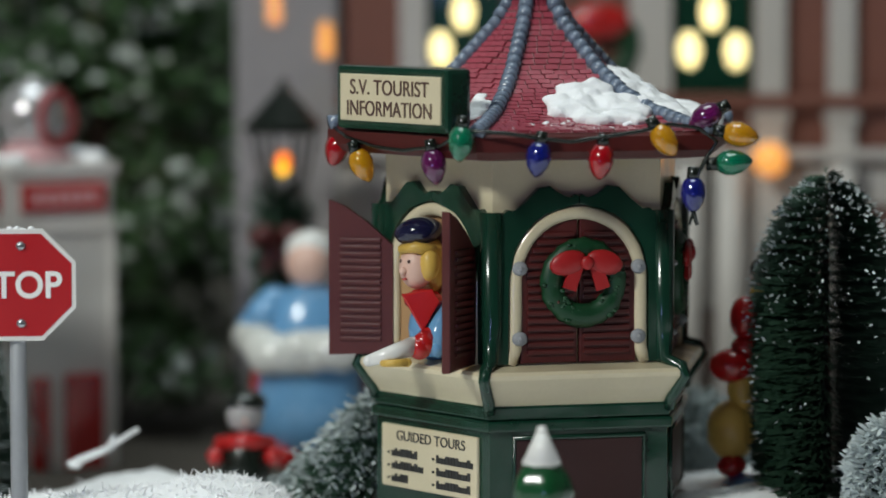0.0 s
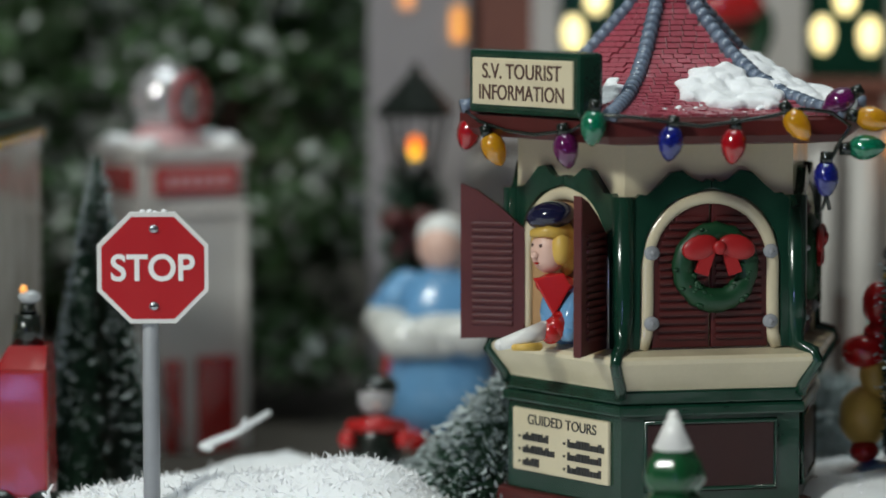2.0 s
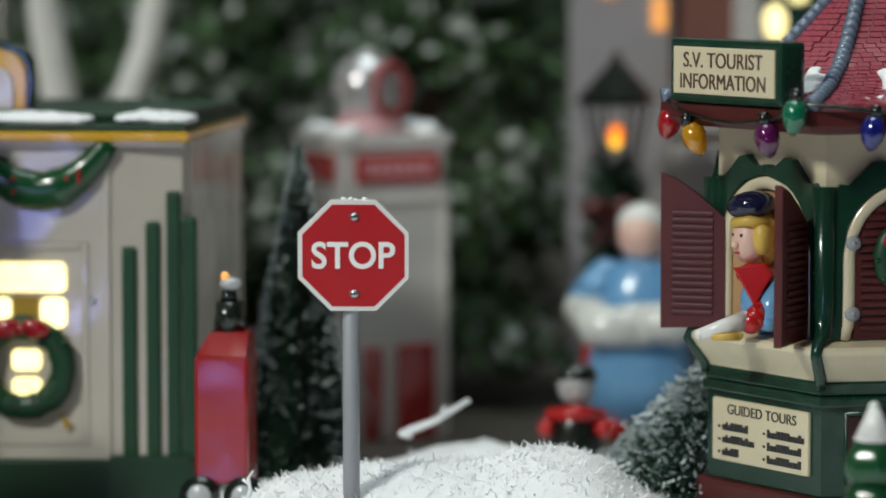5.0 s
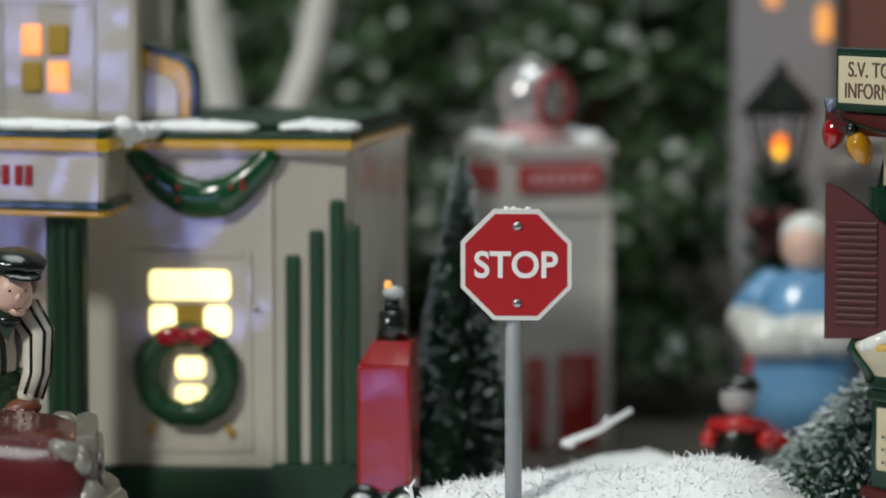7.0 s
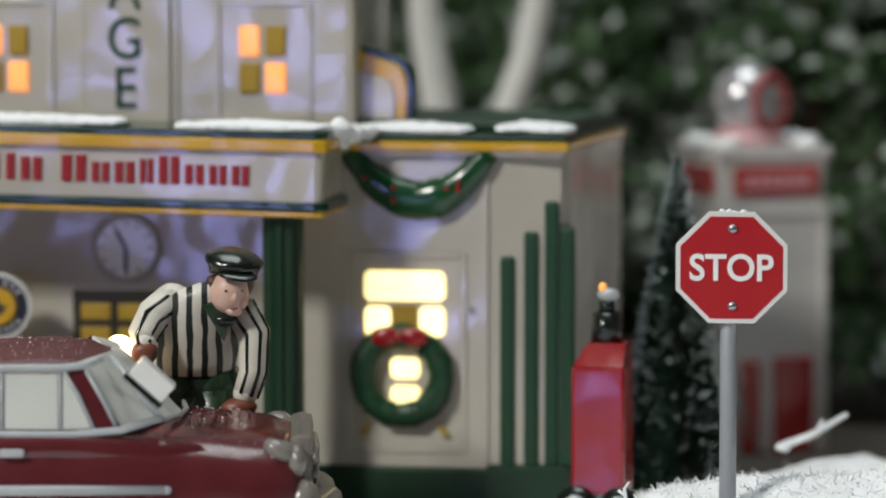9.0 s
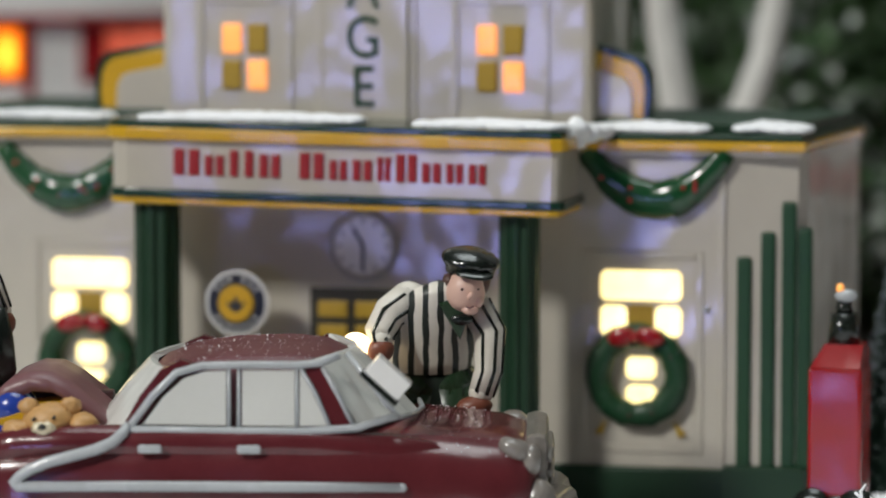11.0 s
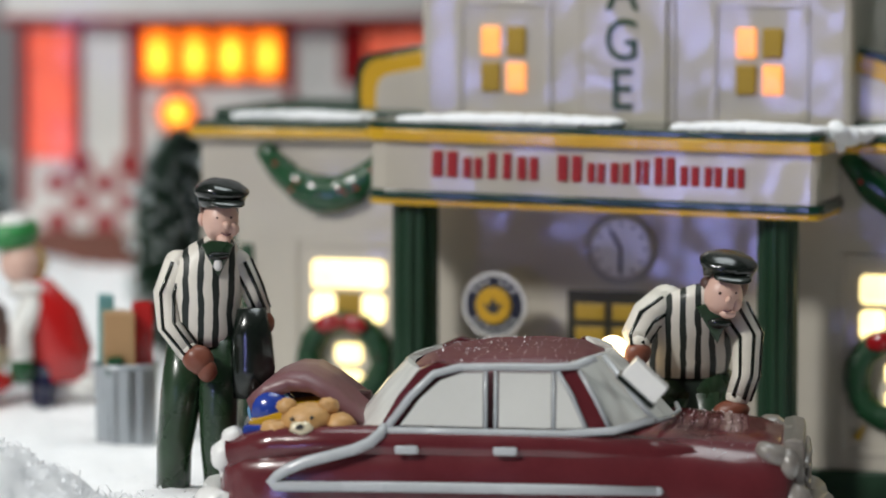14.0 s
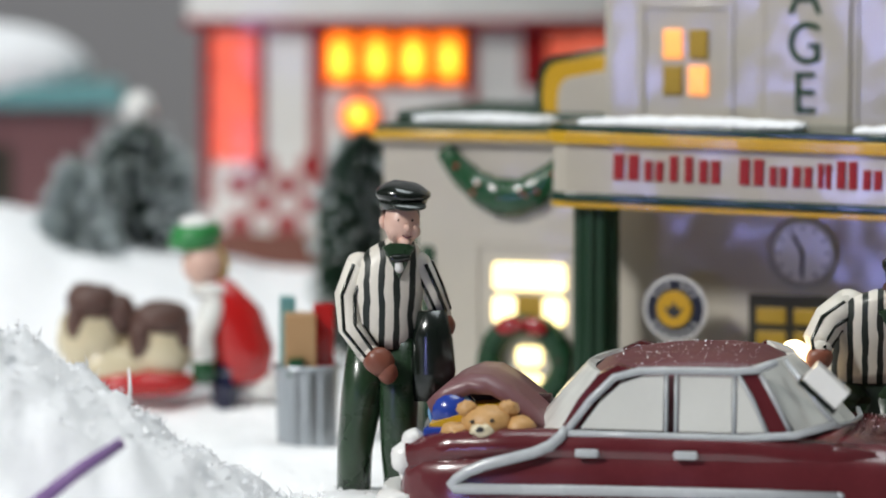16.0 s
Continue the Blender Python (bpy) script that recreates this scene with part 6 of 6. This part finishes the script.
def bin_with_parcels():
    at = place(-15.66, 0.825, 0, 2)
    root = thing("trash_can", at, "ribbed galvanised trash can standing in the snow", "trash can")
    n = 48
    ring = lambda r, z: [((r + (0.28 if k % 4 < 2 else -0.28)) * math.cos(2 * math.pi * k / n), (r + (0.28 if k % 4 < 2 else -0.28)) * math.sin(2 * math.pi * k / n), z) for k in range(n)]
    b = Build(M["zinc"])
    b.loft([ring(6.4, -2), ring(7.0, 19.6)], smooth=False)
    b.done("can", root, "ribbed zinc body")
    b = Build(M["zinc"])
    b.tube([(7.3 * math.cos(t), 7.3 * math.sin(t), 19.6) for t in (2 * math.pi * k / 32 for k in range(32))], 0.6, closed=True, seg=8)
    b.done("rim", root)
    for x, y, z0, z1, w, mat, lab in ((-1.5, -1, 18, 32, 3.6, "tan", "brown paper parcel standing in the trash can"), (4.0, 1.5, 18, 34, 2.4, "red", "red wrapped parcel standing in the trash can"), (-4.4, 2, 18, 35.5, 1.8, "teal", "dull green parcel standing in the trash can"), (-2.4, -4.4, 17.5, 22, 1.8, "holly", "crumpled green paper in the trash can")):
        b = Build(M[mat])
        b.box(x - w, x + w, y - w, y + w, z0, z1, bevel=0.5)
        b.rough(0.4, 0.3)
        tagged(b.done("parcel", at=at), lab, "parcel", "parcels in the trash can")


bin_with_parcels()


def sticks():
    b = Build(M["violet"])
    b.tube([(-2, 0, -1.6), (7, 0.4, 5.4), (15.6, 0, 11)], [1.5, 1.35, 1.1], seg=8)
    tagged(b.done("twig", at=place(-19.93, 0.668, 0, 15.4)), "thin violet twig lying on the snow bank", "twig")
    b = Build(M["snow"])
    b.tube([(0, 0, 0), (8, 0, 3), (17, 0, 8.5)], [1.2, 1.0, 0.8], seg=8)
    b.tube([(9, 0, 3.4), (10.5, -1, 7.0)], [0.7, 0.4], seg=6).ball((0, 0, -0.6), 2.2, 1.6, 1.2)
    b.rough(0.4, 0.4)
    tagged(b.done("snowy_twig", at=place(2.7, 0.815, 0, 4) @ Matrix.Scale(0.85, 4)), "snow-covered twig sticking out of the drift", "twig")
    b = Build(M["snow"])
    b.tube([(0, 0, 0), (1.0, 0, 3), (0.6, 0, 5.5), (1.6, 0, 7)], [0.5, 0.4, 0.35, 0.2], seg=6)
    b.tube([(0.8, 0, 4), (-0.6, 0, 5.2)], 0.3, seg=6)
    tagged(b.done("snowy_twig", at=place(0.13, 0.738, 0, 0)), "tiny snowy twig standing at the drift's edge", "twig")
    b = Build(M["snow"])
    b.tube([(0, 0, 0), (0.4, 0, 4), (0.1, 0, 8)], [0.5, 0.4, 0.2], seg=6)
    tagged(b.done("snowy_twig", at=place(-18.5, 0.712, 0, 27)), "tiny snowy twig standing on the snow bank", "twig")


sticks()

# ---- the far row ----


def pine(at, base, top, wide, count, seed, label, snow=0.16):
    """A feathery tabletop pine: trunk, limbs, and thousands of needle tufts."""
    rnd = random.Random(seed)
    root = thing("pine_tree", at, label, "tree", "pines behind the street")
    b = Build(M["brown"])
    b.cone((0, 0, base - 6), (0, 0, top), 6.5, 1.2, seg=12)
    b.rough(0.6, 0.2).done("trunk", root, "dark brown trunk")
    nv, nf, sv, sf, tips = [], [], [], [], []
    for k in range(90):
        u = rnd.random() ** 1.1
        a = rnd.uniform(0, 2 * math.pi)
        reach = wide * (1 - 0.75 * u) * rnd.uniform(0.75, 1.08)
        z = base + 10 + (top - base - 12) * u
        tips.append((Vector((0, 0, z)), Vector((reach * math.cos(a), reach * math.sin(a), z - reach * 0.12 + rnd.gauss(0, 3)))))
        lb = Build(M["brown"])
        lb.tube([tips[-1][0], tips[-1][0].lerp(tips[-1][1], 0.5) + Vector((0, 0, 2)), tips[-1][1]], [1.4, 0.9, 0.4], seg=5)
        lb.done("limb", root)
    for i in range(count):
        p, q = tips[rnd.randrange(len(tips))]
        u = rnd.random() ** 0.6
        c = p.lerp(q, u) + Vector((rnd.gauss(0, 5), rnd.gauss(0, 5), rnd.gauss(0, 4) + 2))
        d = Vector((rnd.gauss(0, 1), rnd.gauss(0, 1), rnd.gauss(0.1, 0.7))).normalized() * rnd.uniform(4.5, 9)
        w = d.cross(Vector((rnd.gauss(0, 1), rnd.gauss(0, 1), rnd.gauss(0, 1)))).normalized() * rnd.uniform(1.1, 2.1)
        if rnd.random() < snow:
            v, f = sv, sf
            d, w = d * 0.75, w * 1.5
        else:
            v, f = nv, nf
        k = len(v)
        v += [c - w * 0.3, c + d * 0.5 + w, c + d, c + d * 0.5 - w]
        f.append((k, k + 1, k + 2, k + 3))
    raw("crown", nv, nf, M["pine"], root, "dark green needle tufts")
    raw("snow_dusting", sv, sf, M["rime"], root, "white snow flecks on the needles", kind="stuff")


pine(place(3.1, 1.03), -10, 190, 54, 11000, 21, "tall dark green pine flecked with white snow")
pine(place(0.2, 1.06), -10, 180, 55, 10000, 22, "tall dark green pine flecked with snow behind the pump", 0.26)
pine(place(-2.2, 1.22), -10, 210, 66, 13000, 23, "dark green pine deep behind the bare trunks", 0.12)
pine(place(3.9, 1.25), -10, 210, 60, 9000, 24, "dark green pine deep behind the street lamp", 0.10)


def bare_tree():
    root = thing("bare_tree", place(-2.2, 0.985, 0, 0), "bare white-painted tree with two curving trunks", "tree")
    for pts in ([(-9, 0, -14), (-9, 0, 40), (-10, 0, 72), (-13.5, 0, 92), (-16, 0, 120), (-17, 0, 160)], [(7, 2, -14), (7.5, 2, 40), (9.0, 2, 72), (14, 2, 86), (18, 2, 108), (19, 2, 160)]):
        b = Build(M["white"])
        b.tube(pts, [5.6, 5.0, 4.8, 4.6, 4.3, 3.8], seg=14)
        b.rough(0.7, 0.12).done("trunk", root, "rough white painted trunk")
    b = Build(M["white"])
    b.tube([(-16, 0, 120), (-26, 3, 140), (-38, 4, 150)], [3, 2, 1], seg=8).tube([(18, 2, 112), (30, 2, 136), (36, 4, 150)], [3, 2, 1], seg=8)
    b.done("limb", root)


bare_tree()


def arched_light(parent, x, z, w, h, y, mat="glow_warm"):
    b = Build(M[mat])
    b.plate([(x - w, z - h), (x + w, z - h)] + arc(x, z + h - w, w, w, 0, 180, 10), y - 0.8, y + 0.4)
    b.done("lit_pane", parent, "glowing warm pane")


def town_house():
    root = thing("town_house", place(11.5, 0.985, 0, 7.4) @ Matrix.Scale(0.938, 4), "brick town house with white pilasters and glowing windows", "miniature building")
    b = Build(M["house_brick"])
    b.box(-82, 95, 0, 60, -24, 170, bevel=0.6)
    b.done("wall", root, "red-brown brick wall")
    # the wing's shade is painted in: a darker copy of the front's plaster
    b = Build(M["shaded_plaster"])
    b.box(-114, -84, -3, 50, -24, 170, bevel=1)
    wing = b.done("side_wing", root, "white plastered side wing with its shade put into the colour")
    for x, z in ((-102.5, 103), (-87.5, 93.6)):
        arched_light(wing, x, z, 2.0, 5.0, -3.2, "glow_amber")
    for x0, x1 in ((-66, -58), (0.5, 13), (37, 46), (58, 66), (78, 86)):
        b = Build(M["plaster"])
        b.box(x0, x1, -4, 1, -24, 170, bevel=0.8)
        b.box(x0 - 1.2, x1 + 1.2, -5, 1, 70, 73, bevel=0.6)
        b.done("pilaster", root, "white stone pilaster")
    for cx in (-47.5, 24.5):
        w = thing("window", pose(cx / 1000, -0.0004, 0.100), "", "")
        w.parent = root
        w["label"] = "dark green window with glowing oval panes"
        b = Build(M["green"])
        b.box(-11.5, 11.5, -1.2, 1, -22, 24, bevel=0.5)
        b.done("window_frame", w, "dark green window frame")
        for x, z in ((-6.6, -9.4), (7.0, -9.8), (0, 1.6), (-6.6, 12.5), (7.0, 12.5)):
            b = Build(M["glow_warm"])
            b.ball((x, -1.2, z), 3.1, 0.7, 5.2, seg=16)
            b.done("lit_pane", w, "glowing oval pane")
        b = Build(M["plaster"])
        b.box(-13, 13, -4, 1, -25, -22, bevel=0.5)
        b.done("window_sill", w)
    wreath(root, -8, -3, 92, 9, 3.4, seed=9, label="green wreath with a large red bow on the house front")
    b = Build(M["red"])
    b.ball((-8, -6, 99), 9, 2, 5)
    b.done("banner", root, "red bow above the wreath")
    for z0, z1, y in ((59, 62, -7), (74, 78, -6)):
        b = Build(M["plaster" if z0 < 60 else "house_brick"])
        b.box(-84, 95, y, 1, z0, z1, bevel=0.6)
        b.done("string_course", root)
    # porch below: grey piers, dark openings and a lit globe
    b = Build(M["plaster"])
    b.box(-84, 95, -2.5, 1, 16, 56, bevel=0.5)
    b.done("porch_wall", root, "grey plastered porch wall")
    for x in (-58, -20, 18, 30, 62):
        b = Build(M["plaster"])
        b.cone((x, -8, -24), (x, -8, 58), 4.6, 4.0, seg=18)
        b.done("porch_column", root, "pale grey porch column")
    for x in (-38, 46, 78):
        b = Build(M["brown"])
        b.box(x - 9, x + 9, -3.4, 0, -24, 46, bevel=0.5)
        b.done("porch_door", root, "dark porch opening")
    b = Build(M["glow_amber"])
    b.ball((41, -12, 59.5), 5.0)
    b.done("porch_globe", root, "glowing round porch lamp")


town_house()


def diner():
    root = thing("diner", place(-15.0, 1.06, 4), "round white diner with red trim and glowing orange windows", "miniature building")
    R = 150.0

    def bent(x, depth=0.0):
        """A point on the bowed front, x along it."""
        a = x / R
        return (R - depth) * math.sin(a), R - (R - depth) * math.cos(a)

    def curved(x0, x1, z0, z1, out, mat, name, parent, label="", back=3.0):
        b = Build(M[mat])
        n = max(2, int(abs(x1 - x0) / 4))
        f = [bent(x0 + (x1 - x0) * k / n, -out) for k in range(n + 1)]
        g = [bent(x0 + (x1 - x0) * k / n, back) for k in range(n + 1)]
        b.deck(f + g[::-1], z0, z1)
        return b.done(name, parent, label)
    wall = curved(-44, 120, 10, 118, 0, "white", "wall", root, "white glazed curved wall", 50)
    curved(-47, 122, 95.6, 120, 4, "white", "fascia", root, "white curved fascia", 40)
    for z0, z1 in ((93.4, 95.8), (84.5 + 34, 121)):
        curved(-47.6, 122, z0, z1, 4.6, "deep_red", "trim_band", root, "red trim band", 20)
    for x0, x1, z0, z1, mat, nm, lab in ((-44, -41, 40, 93, "deep_red", "trim_strip", "red strip"), (-40, -27.2, 54, 92, "glow_red", "lit_strip", "glowing red neon strip"), (-26.6, -24.4, 46, 93, "deep_red", "trim_strip", "red strip"),
                                         (-11.0, -7.2, 46, 93, "deep_red", "trim_strip", "red strip"), (35.4, 38, 46, 93, "deep_red", "trim_strip", "red strip"), (-8, 36, 75.6, 93, "deep_red", "window_band", "red window band"),
                                         (52, 96, 75.6, 93, "deep_red", "window_band", "red window band"), (60, 90, 78, 91, "glow_red", "lit_strip", "glowing red neon strip")):
        curved(x0, x1, z0, z1, 1.0 if mat != "glow_red" else 1.4, mat, nm, root, lab)
    for k in range(4):
        curved(-5.8 + 10.4 * k, 2.2 + 10.4 * k, 77.6, 91.6, 1.8, "glow_orange", "lit_window", root, "glowing orange window")
        b = Build(M["glow_core"])
        x, y = bent(-1.8 + 10.4 * k, -1.6)
        b.ball((x, y, 84), 2.6, 0.8, 4.4, seg=12)
        b.done("inner_lamp", root, "bright lamp behind the orange window")
    for x, z in ((3.6, 67.6),):
        b = Build(M["glow_orange"])
        px, py = bent(x, -2)
        b.ball((px, py, z), 4.9, 2, 4.9, seg=16)
        b.ball((px, py - 1.8, z), 2.6, 1, 2.6, mat=M["glow_core"], seg=12)
        b.tube([(px + 5.6 * math.cos(q), py - 0.6, z + 5.6 * math.sin(q)) for q in (2 * math.pi * k / 24 for k in range(24))], 0.9, mat=M["deep_red"], closed=True)
        b.done("porthole_lamp", root, "round glowing orange lamp with red rim")
    # red and white chequered base
    for r in range(4):
        for k in range(-5, 8):
            if (r + k) % 2:
                curved(k * 7.2, k * 7.2 + 7.2, 33 + r * 5.6, 38.6 + r * 5.6, 0.6, "emblem", "red_tile", wall)
    curved(-46, 122, 4, 33, 2, "house_brick", "plinth", root, "brick plinth")


diner()


def teal_shed():
    root = thing("cottage", place(-20.6, 1.13, 0, 5), "low cottage with teal eaves under thick snow", "miniature building")
    b = Build(M["plum"])
    b.box(-45, 34, 0, 40, -20, 63, bevel=1)
    b.done("wall", root, "brown cottage wall")
    b = Build(M["teal"])
    b.box(-50, 41, -6, 46, 62, 69, bevel=2)
    b.done("eave", root, "teal painted eaves")
    b = Build(M["snow"])
    b.ball((-9, 16, 74), 40, 26, 15)
    b.rough(2.0, 0.06).done("snow_cap", root, "thick white snow on the roof")
    b = Build(M["dark_pane"])
    b.box(-10, 6, -0.6, 1, 30, 50, bevel=0.5)
    b.done("window_pane", root)
    ball = thing("globe_lamp", place(-18.3, 1.0, 0, 20), "white globe lamp on a short dark post", "street lamp")
    b = Build(M["white"])
    b.ball((0, 0, 52), 4.8, 4.8, 5.6)
    b.done("globe", ball, "white glass globe")
    b = Build(M["maroon"])
    b.cone((0, 0, 0), (0, 0, 47), 2, 1.6).cone((0, 0, 20), (0, 0, 32), 6, 4)
    b.done("post", ball, "dark red post")


teal_shed()
